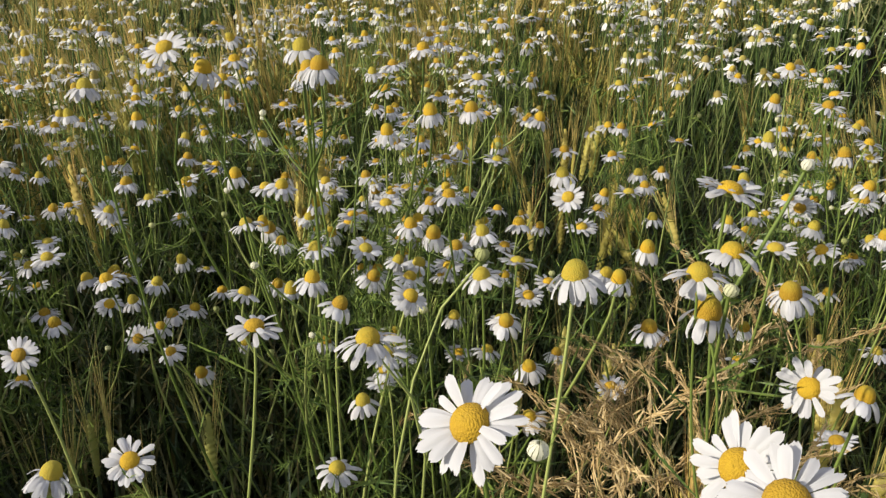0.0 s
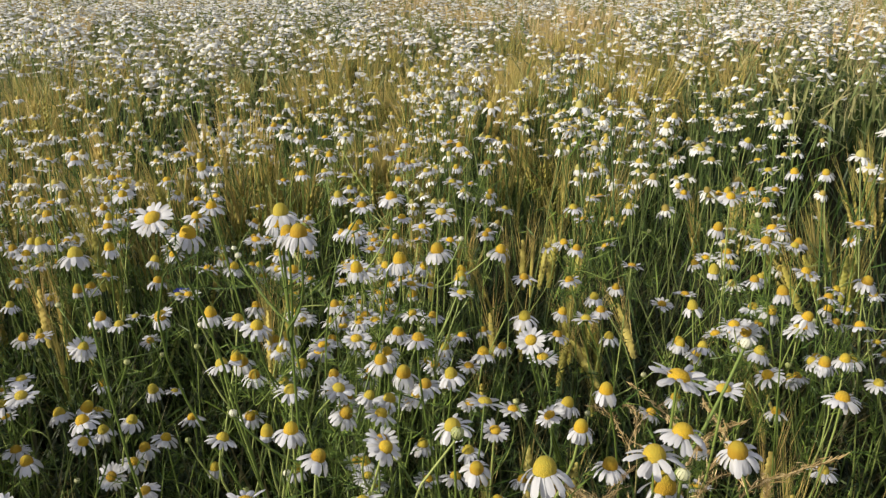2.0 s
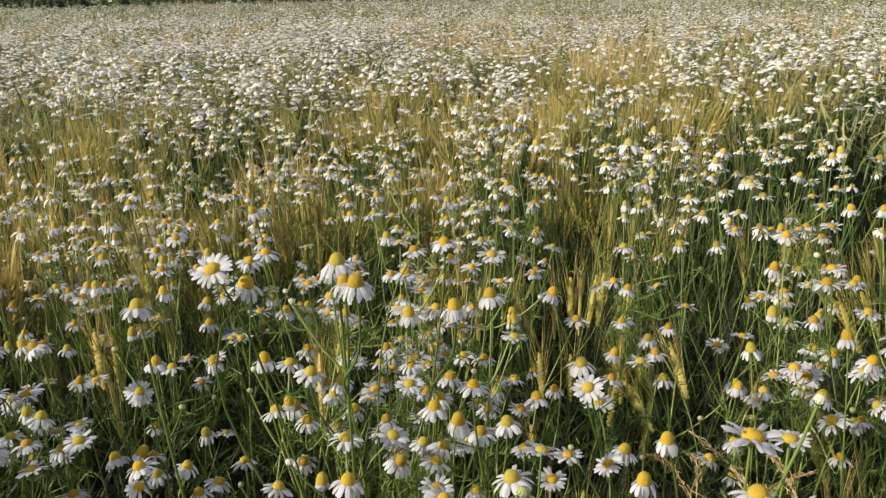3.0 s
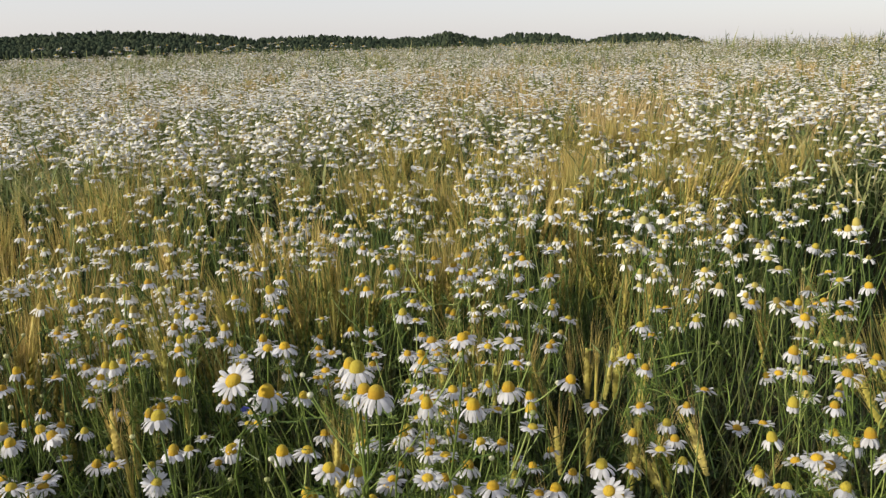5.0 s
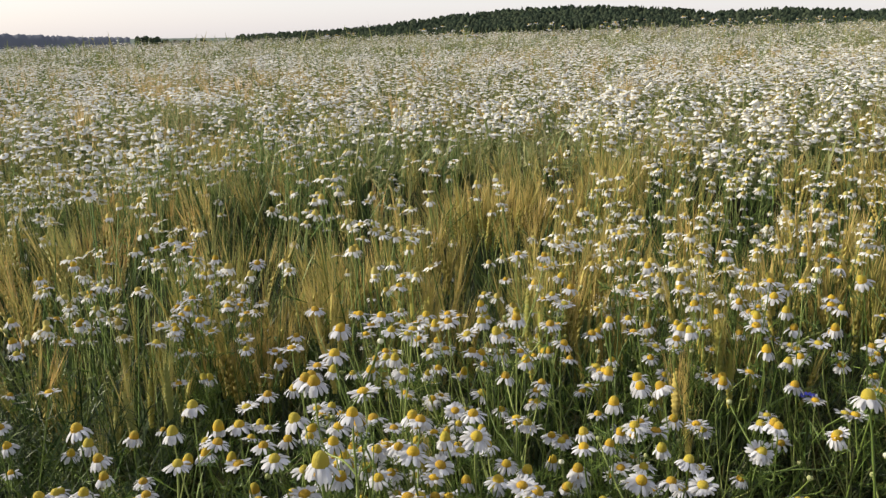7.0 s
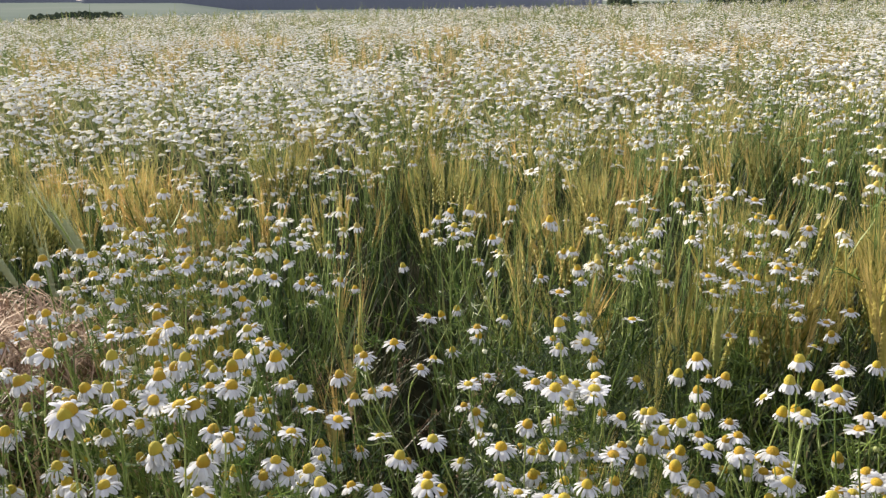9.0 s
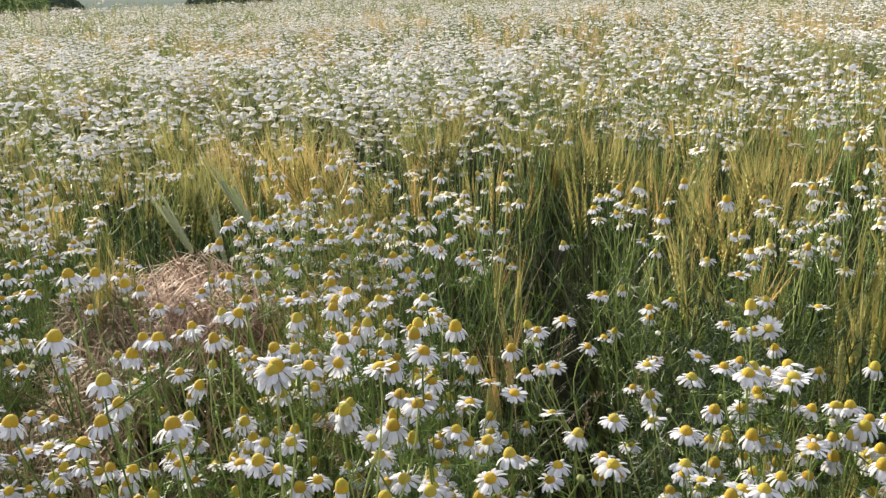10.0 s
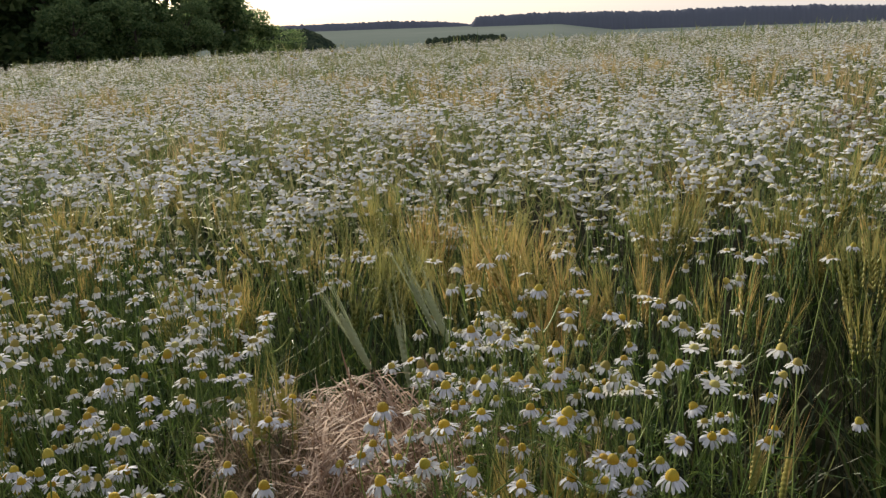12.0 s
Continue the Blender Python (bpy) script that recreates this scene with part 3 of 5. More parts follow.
def far_flowers():
    parts = []
    for n, r0, r1, size, seed, make in ((700, 4.7, 7.0, 0.0300, 38, head_far), (370, 7.0, 12, 0.0305, 33, head_far), (170, 12, 24, 0.046, 34, head_tiny), (42, 24, 46, 0.072, 35, head_tiny)):
        x, y, r = sector(n / 9.0, r0, r1, flower_share, behind=0.03, seed=seed)
        x, y, lift = clumped(x, y, r, 5, 14, 0.11)
        z = canopy(x, y, r) + lift + 0.03
        pick = r.integers(0, 3, len(x))
        for k in range(3):
            m = pick == k
            parts.append(spread_out(make(60 + k), np.stack([x, y, z], -1)[m], r.uniform(0, 6.28, m.sum()), np.abs(r.normal(0, 0.2, m.sum())), r.uniform(0, 6.28, m.sum()),
                                    r.normal(size, size * 0.2, m.sum())))
    tagged(new("crest_flowers", mesh_of("crest_flowers", parts, [PETAL_FAR, DISC_FAR])), "white haze of flowers towards the crest of the field", "flowers", kind="stuff")


far_flowers()


def undergrowth(name, label, n, r0, r1, seed, tall, wide, template, material, share, behind=0.5, gap=0.30):
    x, y, r = sector(n, r0, r1, share, behind, seed)
    ok = off_path(x, y, gap)
    x, y = x[ok], y[ok]
    h = r.uniform(tall[0], tall[1], len(x)) * (1 + 0.12 * smooth_noise(x * 2, y * 2, 4))
    parts, pick = [], r.integers(0, 3, len(x))
    for k in range(3):
        m = pick == k
        g = np.stack([x, y, ground_z(x, y)], -1)[m]
        s = np.stack([h[m], np.full(m.sum(), 1.0) * wide, h[m]], -1)
        parts.append(spread_out(template(70 + k), g, r.uniform(0, 6.28, m.sum()), np.abs(r.normal(0, 0.12, m.sum())), r.uniform(0, 6.28, m.sum()), np.ones(m.sum()), s))
    tagged(new(name, mesh_of(name, parts, [material])), label, "grass", kind="stuff")


half = lambda x, y: np.clip(0.55 + 0.3 * smooth_noise(x, y, 3), 0.1, 1) * (1 - 0.95 * blob(x, y, -0.16, 0.42, 0.30, 0.24)) * (1 - 0.95 * furrow(x, y))
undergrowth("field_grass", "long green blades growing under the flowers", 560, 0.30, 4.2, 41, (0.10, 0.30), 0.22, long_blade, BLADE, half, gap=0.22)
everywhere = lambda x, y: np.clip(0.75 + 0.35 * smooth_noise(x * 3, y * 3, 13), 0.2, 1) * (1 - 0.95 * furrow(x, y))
# also fills unseen ground round the path, to block the low sun
undergrowth("shaded_stalks", "upright stalks and leaves crowded below the flowers, coloured dark for shade", 2600, 0.0, 1.9, 47, (0.24, 0.46), 0.14, lambda s: long_blade(s, 4), UNDER, everywhere, behind=0.8, gap=0.16)
dried = lambda x, y: np.clip(blob(x, y, -1.38, -0.32, 0.34, 0.20, 10) + 0.8 * blob(x, y, -1.04, -0.38, 0.26, 0.16), 0, 1)
undergrowth("dried_undergrowth", "brown dried stalks and leaves among the flowers", 1500, 0.3, 2.0, 48, (0.26, 0.52), 0.16, lambda s: long_blade(s, 4), BROWN, dried)
undergrowth("distant_grass", "green and straw blades between distant flowers", 230, 4.2, 12.5, 42, (0.30, 0.52), 0.6, lambda s: long_blade(s, 3), BROAD, half)
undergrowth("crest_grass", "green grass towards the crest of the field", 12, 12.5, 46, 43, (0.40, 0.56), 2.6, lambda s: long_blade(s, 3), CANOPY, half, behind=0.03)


def barley_stuff(name, label, n, r0, r1, make, seed, share, size=1.0, stalk=0.0022, materials=None, reach=0.03):
    """Tufts of stalks that fan out from their roots."""
    x, y, r = sector(n / 7.0, r0, r1, share, seed=seed)
    ok = off_path(x, y, 0.40)
    x, y = x[ok], y[ok]
    count = r.integers(5, 15, len(x))
    tall = np.repeat(r.normal(0.41, 0.04, len(x)), count)
    bend, bend_way = np.repeat(np.abs(r.normal(0, 0.10, len(x))), count), np.repeat(r.uniform(0, 6.28, len(x)), count)
    x, y = np.repeat(x, count), np.repeat(y, count)
    a, d = r.uniform(0, 6.28, len(x)), reach * np.sqrt(r.uniform(0, 1, len(x)))
    fan = d / reach * 0.16 + np.abs(r.normal(0, 0.05, len(x)))
    lx, ly = fan * np.cos(a) + bend * np.cos(bend_way), fan * np.sin(a) + bend * np.sin(bend_way)
    lean, way = np.hypot(lx, ly) * 1.3, np.arctan2(ly, lx)
    gx, gy = x + d * np.cos(a), y + d * np.sin(a)
    z = ground_z(x, y) + tall + r.normal(0, 0.02, len(x))
    x, y = gx + 0.22 * lx, gy + 0.22 * ly
    pick = r.integers(0, 3, len(x))
    parts = []
    for k in range(3):
        m = pick == k
        parts.append(spread_out(make(80 + k), np.stack([x, y, z], -1)[m], r.uniform(0, 6.28, m.sum()), lean[m], way[m], r.normal(size, 0.08, m.sum())))
    a = r.uniform(0, 3.14, len(x))
    side = np.stack([np.cos(a), np.sin(a), 0 * a], -1) * stalk / 2
    top = np.stack([x, y, z], -1)
    foot = np.stack([gx, gy, ground_z(gx, gy)], -1)
    v = np.stack([foot - side, foot + side, top - side, top + side], 1).reshape(-1, 3)
    f = (np.array([(0, 1, 3), (0, 3, 2)])[None] + (np.arange(len(x)) * 4)[:, None, None]).reshape(-1, 3)
    parts.append((v, f, np.full(len(f), 2)))
    tagged(new(name, mesh_of(name, parts, materials or [EAR, AWN, STALK])), label, "barley", kind="stuff")


undergrowth("barley_leaves", "broad green barley leaves", 1500, 1.1, 4.2, 44, (0.28, 0.48), 0.22, long_blade, BROAD, lambda x, y: np.clip(barley_share(x, y), 0, 1))
few = lambda x, y: np.clip(np.maximum(barley_share(x, y), 0.05 + 0.13 * (np.hypot(x, y) < 3.4) * (y > 0.6) * (x < 0.5) + 0.30 * blob(x, y, -0.75, 1.50, 0.75, 0.45)), 0, 1)
golden = lambda x, y: (y > 0.58 + 0.2 * np.sin(7 * x)) & (x > -1.38 + 0.2 * np.sin(6 * y))
north = lambda x, y: few(x, y) * golden(x, y)
west = lambda x, y: few(x, y) * ~golden(x, y)
barley_stuff("barley_stand", "ripening barley with long golden awns among the flowers", 520, 1.2, 4.2, lambda s: ear_shape(s, 6, 20, 2, 0.0019), 51, north, 1.08)
barley_stuff("green_barley_stand", "half-ripe green barley with yellowish awns among the flowers", 460, 1.2, 4.2, lambda s: ear_shape(s, 6, 18, 2, 0.0015), 54, west, 1.08, 0.0022, [GREEN_EAR, GREEN_AWN, STALK])
barley_stuff("distant_barley", "golden patches of barley between the flower carpets", 420, 4.2, 12.5, ear_far, 52, few, 1.1, 0.004, [EAR, FAR_AWN, STALK], 0.05)
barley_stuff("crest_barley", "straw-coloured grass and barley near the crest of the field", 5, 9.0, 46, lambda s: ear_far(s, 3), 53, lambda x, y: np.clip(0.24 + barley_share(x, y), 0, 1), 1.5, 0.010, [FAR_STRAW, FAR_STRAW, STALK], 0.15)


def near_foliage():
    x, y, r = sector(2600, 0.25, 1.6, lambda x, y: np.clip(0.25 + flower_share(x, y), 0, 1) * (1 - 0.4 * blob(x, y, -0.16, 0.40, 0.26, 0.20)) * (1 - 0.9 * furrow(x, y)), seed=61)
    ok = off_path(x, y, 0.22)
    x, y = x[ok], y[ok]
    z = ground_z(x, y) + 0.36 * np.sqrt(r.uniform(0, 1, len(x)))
    # east leaves carry shade in their colour, west ones the lighter green
    lighter = x < -0.62 + 0.15 * np.sin(9 * y)
    for material, side, label in ((SHADE_LEAF, ~lighter, "tangle of feathery green leaves under the flowers, darkened in colour for shade"), (HERB, lighter, "lighter green feathery mayweed leaves under the flowers")):
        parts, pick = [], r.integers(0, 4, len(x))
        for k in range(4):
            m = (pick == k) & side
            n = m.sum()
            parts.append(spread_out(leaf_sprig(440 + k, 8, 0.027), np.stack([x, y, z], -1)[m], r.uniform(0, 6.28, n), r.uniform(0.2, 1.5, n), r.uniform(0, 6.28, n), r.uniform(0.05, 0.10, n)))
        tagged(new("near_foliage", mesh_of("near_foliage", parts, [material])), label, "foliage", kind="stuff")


near_foliage()


def leafy_bush(cx, cy, rx, ry, count, high, seed):
    """A dense stand of feathery mayweed leaves with few flowers."""
    r = np.random.default_rng(seed)
    x, y = r.normal(cx, rx, count), r.normal(cy, ry, count)
    keep = (furrow(x, y) < 0.5) & off_path(x, y, 0.3)
    x, y = x[keep], y[keep]
    z = ground_z(x, y) + high * np.sqrt(r.uniform(0.05, 1, len(x)))
    pick = r.integers(0, 4, len(x))
    parts = [spread_out(leaf_sprig(740 + k, 10, 0.024), np.stack([x, y, z], -1)[pick == k], r.uniform(0, 6.28, (pick == k).sum()), r.uniform(0.1, 1.0, (pick == k).sum()),
                        r.uniform(0, 6.28, (pick == k).sum()), r.uniform(0.06, 0.11, (pick == k).sum())) for k in range(4)]
    # takes the blade colour, which has shade mixed in
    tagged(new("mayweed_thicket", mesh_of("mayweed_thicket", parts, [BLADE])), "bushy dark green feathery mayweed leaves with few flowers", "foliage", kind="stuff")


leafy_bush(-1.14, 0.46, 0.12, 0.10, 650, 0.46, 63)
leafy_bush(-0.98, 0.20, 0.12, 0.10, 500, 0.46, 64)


# ---- near plants, one by one ----
def part(name, me, parent, label=""):
    ob = new(name, me)
    ob.parent = parent
    return tagged(ob, label)


def head_meshes():
    made = {}
    for kind in KINDS:
        for j in range(3):
            made[kind, j] = (mesh_of("flower_head", [ring_of_petals(kind, 5, 3, 100 + j), cup(1, 8)], [PETAL, STEM]),
                             mesh_of("disc", [dome(kind, 7, 14)], [DISC]))
            made["light", kind, j] = (mesh_of("flower_head", [ring_of_petals(kind, 4, 2, 120 + j), cup(1, 6)], [PETAL, STEM]),
                                      mesh_of("disc", [dome(kind, 4, 9)], [DISC]))
            made["one", kind, j] = mesh_of("petal", [petal_shape(kind, 9, 5, (0.104, 0.116, 0.128)[j], (-10, 0, 9)[j])], [PETAL])
    made["cup"] = mesh_of("green_cup", [cup()], [STEM])
    bud = []
    for j in range(12):
        v = []
        for i, (q, h) in enumerate(((0.13, 0.0), (0.21, 0.11), (0.19, 0.24), (0.06, 0.33))):
            for u in (-1, 1):
                a = 2 * np.pi * (j + u * 0.42) / 12 + 0.1 * i
                v.append((q * np.cos(a), q * np.sin(a), h))
        bud.append(shape(v, grid_faces(4, 2)))
    made["bud"] = mesh_of("closed_petals", [merged(*bud)], [BUD])
    made["leaves"] = [mesh_of("leaf", [turned(leaf_sprig(90 + 5 * k + q, 20, 0.018), pose(0, 0, 0, 0, 55, 130 * q) @ Matrix.Scale(1 - 0.2 * q, 4)) for q in range(3)], [HERB]) for k in range(4)]
    return made


LEAF_SPOTS = []
HEADS = head_meshes()
pick_rng = random.Random(5)


def curve(a, b, sag, steps=7):
    a, b = np.array(a, float), np.array(b, float)
    t = np.linspace(0, 1, steps)[:, None]
    m = (a + b) / 2 + np.array(sag)
    return (1 - t) ** 2 * a + 2 * t * (1 - t) * m + t ** 2 * b


def bent(a, b, c, d, steps):
    t = np.linspace(0, 1, steps)[:, None]
    a, b, c, d = (np.array(q, float) for q in (a, b, c, d))
    return (1 - t) ** 3 * a + 3 * t * (1 - t) ** 2 * b + 3 * t * t * (1 - t) * c + t ** 3 * d


def flower_head(parent, place, kind, size, way=None, single=False):
    """A head on its stalk: green cup, yellow disc, white rays."""
    r = pick_rng
    turn = r.uniform(0, 360)
    if way is None:
        tip, side = r.gauss(0, 14), r.uniform(0, 360)
        if kind == "face":
            tip, side = r.uniform(38, 58), math.degrees(math.atan2(-0.15 - place[1], -0.2 - place[0])) + r.uniform(-15, 15)
    else:
        tip, side = way
    m = Matrix.Translation(place) @ pose(0, 0, 0, 0, 0, side) @ pose(0, 0, 0, 0, tip, 0) @ pose(0, 0, 0, 0, 0, turn - side) @ Matrix.Diagonal((size, size, size, 1))
    j = r.randrange(3)
    whole = HEADS["light", kind, j] if kind != "bud" and math.hypot(place[0] + 0.2, place[1]) > 0.8 else HEADS.get((kind, j))
    base = part("flower_head", HEADS["cup"] if single or kind == "bud" else whole[0], parent)
    base.matrix_local = parent.matrix_world.inverted() @ m
    if kind == "bud":
        part("closed_petals", HEADS["bud"], base, "closed cream and green bud")
        return m
    part("disc", whole[1], base, "yellow domed disc")
    if single:
        n = KINDS[kind][4] + 3
        for i in range(n):
            if r.random() < 0.05:
                continue
            q = part("petal", HEADS["one", kind, r.randrange(3)], base)
            q.matrix_local = pose(0, 0, 0.014 * (i % 2) + r.uniform(-0.01, 0.01), r.uniform(-22, 22), r.gauss(0, 9), 360 * i / n + r.uniform(-6, 6)) @ Matrix.Diagonal((r.uniform(0.82, 1.08), r.uniform(0.85, 1.1), 1, 1))
    return m


def mayweed(heads, size=0.0268, label="mayweed plant with white petals and yellow domes"):
    r = pick_rng
    hx, hy = sum(h[0] for h in heads) / len(heads), sum(h[1] for h in heads) / len(heads)
    hx, hy = hx + r.uniform(-0.05, 0.05), hy + r.uniform(0.0, 0.07)
    gz = float(ground_z(hx, hy))
    root = new("mayweed_plant")
    root.location = (hx, hy, gz)
    root.matrix_world = Matrix.Translation((hx, hy, gz))
    tagged(root, label, "flower", "mayweed plants")
    base = np.array((hx, hy, gz))
    chief = max(range(len(heads)), key=lambda k: heads[k][2] - 0.4 * math.hypot(heads[k][0] - hx, heads[k][1] - hy))
    stems, joints, axis, lines = [], [], None, []
    for k in [chief] + [q for q in range(len(heads)) if q != chief]:
        hxx, hyy, hz, kind = heads[k]
        near = math.hypot(hxx, hyy) < 0.48
        s = size * r.uniform(0.9, 1.12) * (0.62 if kind == "bud" else 1)
        m = flower_head(root, (hxx, hyy, hz), kind, s, single=near)
        end = np.array(m @ Vector((0, 0, -0.08))) - base
        under = np.array(m @ Vector((0, 0, -1.5))) - base
        if axis is None:         # the main stem leads to the chief head
            bend = np.array([r.uniform(-0.10, 0.10), r.uniform(-0.10, 0.10), end[2] * 0.5])
            axis = bent((0, 0, 0), bend, under + (0, 0, -0.05), end, 14)
            lines.append(axis[4:])
            thin = 0.8 if math.hypot(hx, hy) > 0.75 else 0.72 if math.hypot(hx, hy) < 0.45 else 1.0
            stems.append(tube(axis, 0.0014 * thin, 0.0009 * thin, 6))
            joints += [axis[n] for n in (4, 6, 8, 10)]
        else:                    # side branches leave it at a wide angle and turn up
            out = math.hypot(end[0], end[1])
            start = axis[max(3, min(11, int(14 * (0.82 * end[2] - 0.7 * out) / max(axis[-1][2], 0.1)) + r.randrange(-1, 2)))]
            near_axis = axis[np.argmin(np.abs(axis[:, 2] - end[2]))]
            far_out = math.hypot(end[0] - near_axis[0], end[1] - near_axis[1]) > 0.06
            if far_out:          # it stands on a stem of its own
                start = axis[r.randrange(3, 6)]
            gap = np.linalg.norm(end - start)
            way = (end - start) * (1, 1, 0.75) * 0.45 + np.array([r.gauss(0, 0.07), r.gauss(0, 0.07), r.gauss(0.02, 0.04)]) * gap
            path = bent(start, start + way, end + (under - end) * r.uniform(1.0, 2.2) + np.array([r.gauss(0, 0.08), r.gauss(0, 0.08), 0]) * gap, end, 11)
            lines.append(path)
            stems.append(tube(path, (0.0011 if far_out else 0.0010) * thin, 0.0008 * thin, 5))
            joints += [start, path[4]]
        if r.random() < 0.13:    # a side shoot with a small bud
            s0 = axis[r.randrange(7, 12)]
            s1 = s0 + np.array([r.uniform(-0.06, 0.06), r.uniform(-0.06, 0.06), r.uniform(0.03, 0.07)])
            stems.append(tube(curve(s0, s1, (0, 0, -0.012), 5), 0.0010, 0.0008, 5))
            flower_head(root, tuple(s1 + base), "bud", 0.014, (r.uniform(-15, 15), 0))
    part("stem", mesh_of("stem", [merged(*stems)], [STEM]), root, "thin green branching stem")
    for line in lines:       # small leaves all along the upper stalks
        for n in range(2, len(line) - 1):
            if r.random() < 0.55 and line[n][2] + gz > 0.30:
                LEAF_SPOTS.append(line[n] + base)
    for q in joints:
        if r.random() < 0.16:
            leaf = part("leaf", r.choice(HEADS["leaves"]), root)
            leaf.matrix_local = Matrix.Translation(q) @ pose(0, 0, 0, 0, 0, r.uniform(0, 360)) @ pose(0, 0, 0, 0, r.uniform(-15, 15), 0) @ Matrix.Scale(r.uniform(0.04, 0.08), 4)
    return root


# plants nearest the path, each with its heads
mayweed([(-0.162, 0.516, 0.767, "open"), (-0.148, 0.536, 0.75, "droop"), (-0.209, 0.506, 0.744, "droop"), (-0.09, 0.552, 0.762, "droop"), (-0.083, 0.539, 0.752, "droop"), (-0.072, 0.522, 0.757, "droop")])
mayweed([(0.129, 0.356, 0.749, "open"), (0.132, 0.35, 0.725, "mid"), (0.125, 0.345, 0.7, "hang"), (0.118, 0.339, 0.72, "mid"), (0.168, 0.34, 0.672, "face"), (0.179, 0.412, 0.679, "droop")])
mayweed([(0.104, 0.179, 0.744, "face"), (0.099, 0.196, 0.739, "face"), (0.038, 0.213, 0.734, "face"), (0.057, 0.253, 0.695, "bud")])
mayweed([(-0.03, 0.68, 0.741, "mid"), (-0.036, 0.699, 0.594, "droop"), (-0.046, 0.646, 0.578, "droop"), (-0.018, 0.626, 0.705, "hang"), (-0.063, 0.744, 0.715, "mid"), (0.003, 0.615, 0.607, "mid")])
mayweed([(0.068, 0.302, 0.734, "droop"), (0.033, 0.364, 0.711, "bud"), (-0.005, 0.304, 0.703, "mid")])
mayweed([(-0.459, 0.261, 0.732, "hang")])
mayweed([(-0.978, -0.37, 0.726, "droop"), (-1.02, -0.356, 0.712, "droop"), (-0.902, -0.336, 0.642, "droop"), (-0.877, -0.368, 0.712, "droop")])
mayweed([(-0.183, 0.694, 0.725, "mid"), (-0.189, 0.689, 0.629, "hang"), (-0.158, 0.703, 0.564, "droop"), (-0.14, 0.655, 0.634, "mid"), (-0.139, 0.652, 0.635, "droop"), (-0.124, 0.679, 0.715, "hang")])
mayweed([(-0.768, -0.221, 0.718, "mid"), (-0.766, -0.223, 0.715, "droop"), (-0.754, -0.157, 0.715, "open"), (-0.74, -0.285, 0.701, "droop"), (-0.756, -0.148, 0.711, "hang"), (-0.803, -0.14, 0.642, "droop")])
mayweed([(-0.79, -0.327, 0.713, "droop"), (-0.8, -0.387, 0.688, "droop"), (-0.852, -0.342, 0.653, "droop"), (-0.876, -0.299, 0.702, "droop")])
mayweed([(-0.801, -0.116, 0.699, "mid"), (-0.803, -0.121, 0.657, "mid"), (-0.844, -0.168, 0.637, "hang"), (-0.848, -0.166, 0.629, "droop"), (-0.881, -0.091, 0.634, "droop")])
mayweed([(-0.607, 0.408, 0.694, "droop"), (-0.584, 0.443, 0.679, "open"), (-0.554, 0.395, 0.685, "droop")])
mayweed([(-0.065, 0.353, 0.678, "open"), (-0.151, 0.319, 0.617, "droop"), (-0.155, 0.392, 0.568, "open"), (-0.057, 0.458, 0.519, "mid")])
mayweed([(-1.288, 0.386, 0.674, "hang"), (-1.256, 0.336, 0.636, "droop"), (-1.309, 0.326, 0.668, "hang"), (-1.227, 0.418, 0.653, "hang"), (-1.189, 0.388, 0.672, "hang"), (-1.293, 0.287, 0.672, "hang")])
mayweed([(-1.187, 0.26, 0.673, "mid"), (-1.235, 0.265, 0.667, "droop"), (-1.264, 0.237, 0.656, "mid")])
mayweed([(0.078, 0.612, 0.668, "droop"), (0.082, 0.593, 0.658, "face"), (0.122, 0.673, 0.563, "droop"), (0.134, 0.558, 0.636, "hang"), (0.139, 0.545, 0.584, "droop"), (0.102, 0.708, 0.59, "open")])
mayweed([(-1.268, -0.25, 0.656, "hang"), (-1.264, -0.188, 0.653, "mid")])
mayweed([(-0.904, -0.188, 0.651, "mid")])
mayweed([(-0.59, 0.829, 0.651, "open"), (-0.613, 0.863, 0.638, "mid"), (-0.52, 0.782, 0.54, "mid"), (-0.595, 0.743, 0.604, "hang")])
mayweed([(-1.293, -0.076, 0.646, "hang"), (-1.28, -0.082, 0.645, "mid"), (-1.286, -0.043, 0.605, "open"), (-1.24, -0.044, 0.626, "droop")])
mayweed([(0.108, 0.488, 0.646, "hang"), (0.044, 0.487, 0.615, "droop")])
mayweed([(0.214, 0.554, 0.643, "open"), (0.238, 0.461, 0.563, "open")])
mayweed([(0.327, 0.707, 0.636, "droop"), (0.236, 0.689, 0.613, "droop"), (0.25, 0.784, 0.612, "hang")])
mayweed([(-0.687, 0.326, 0.632, "mid")])
mayweed([(-0.014, 0.484, 0.63, "mid")])
mayweed([(-0.844, 0.178, 0.629, "mid"), (-0.842, 0.185, 0.62, "hang"), (-0.838, 0.22, 0.602, "open"), (-0.836, 0.22, 0.613, "mid"), (-0.923, 0.208, 0.502, "mid")])
mayweed([(-1.477, -0.224, 0.628, "open"), (-1.426, -0.251, 0.561, "droop")])
mayweed([(-0.542, 0.55, 0.627, "mid"), (-0.636, 0.585, 0.556, "droop")])
mayweed([(-1.055, 0.321, 0.622, "open"), (-1.018, 0.331, 0.604, "mid"), (-0.978, 0.308, 0.589, "face"), (-1.016, 0.401, 0.587, "open")])
mayweed([(-0.892, 0.894, 0.622, "open")])
mayweed([(-0.431, 0.557, 0.622, "mid")])
mayweed([(-1.153, -0.123, 0.618, "open")])
mayweed([(0.208, 0.884, 0.618, "open"), (0.169, 0.824, 0.589, "droop")])
mayweed([(-1.942, 0.5, 0.614, "droop")])
mayweed([(-0.062, 1.603, 0.614, "mid")])
mayweed([(0.331, 0.859, 0.614, "droop")])
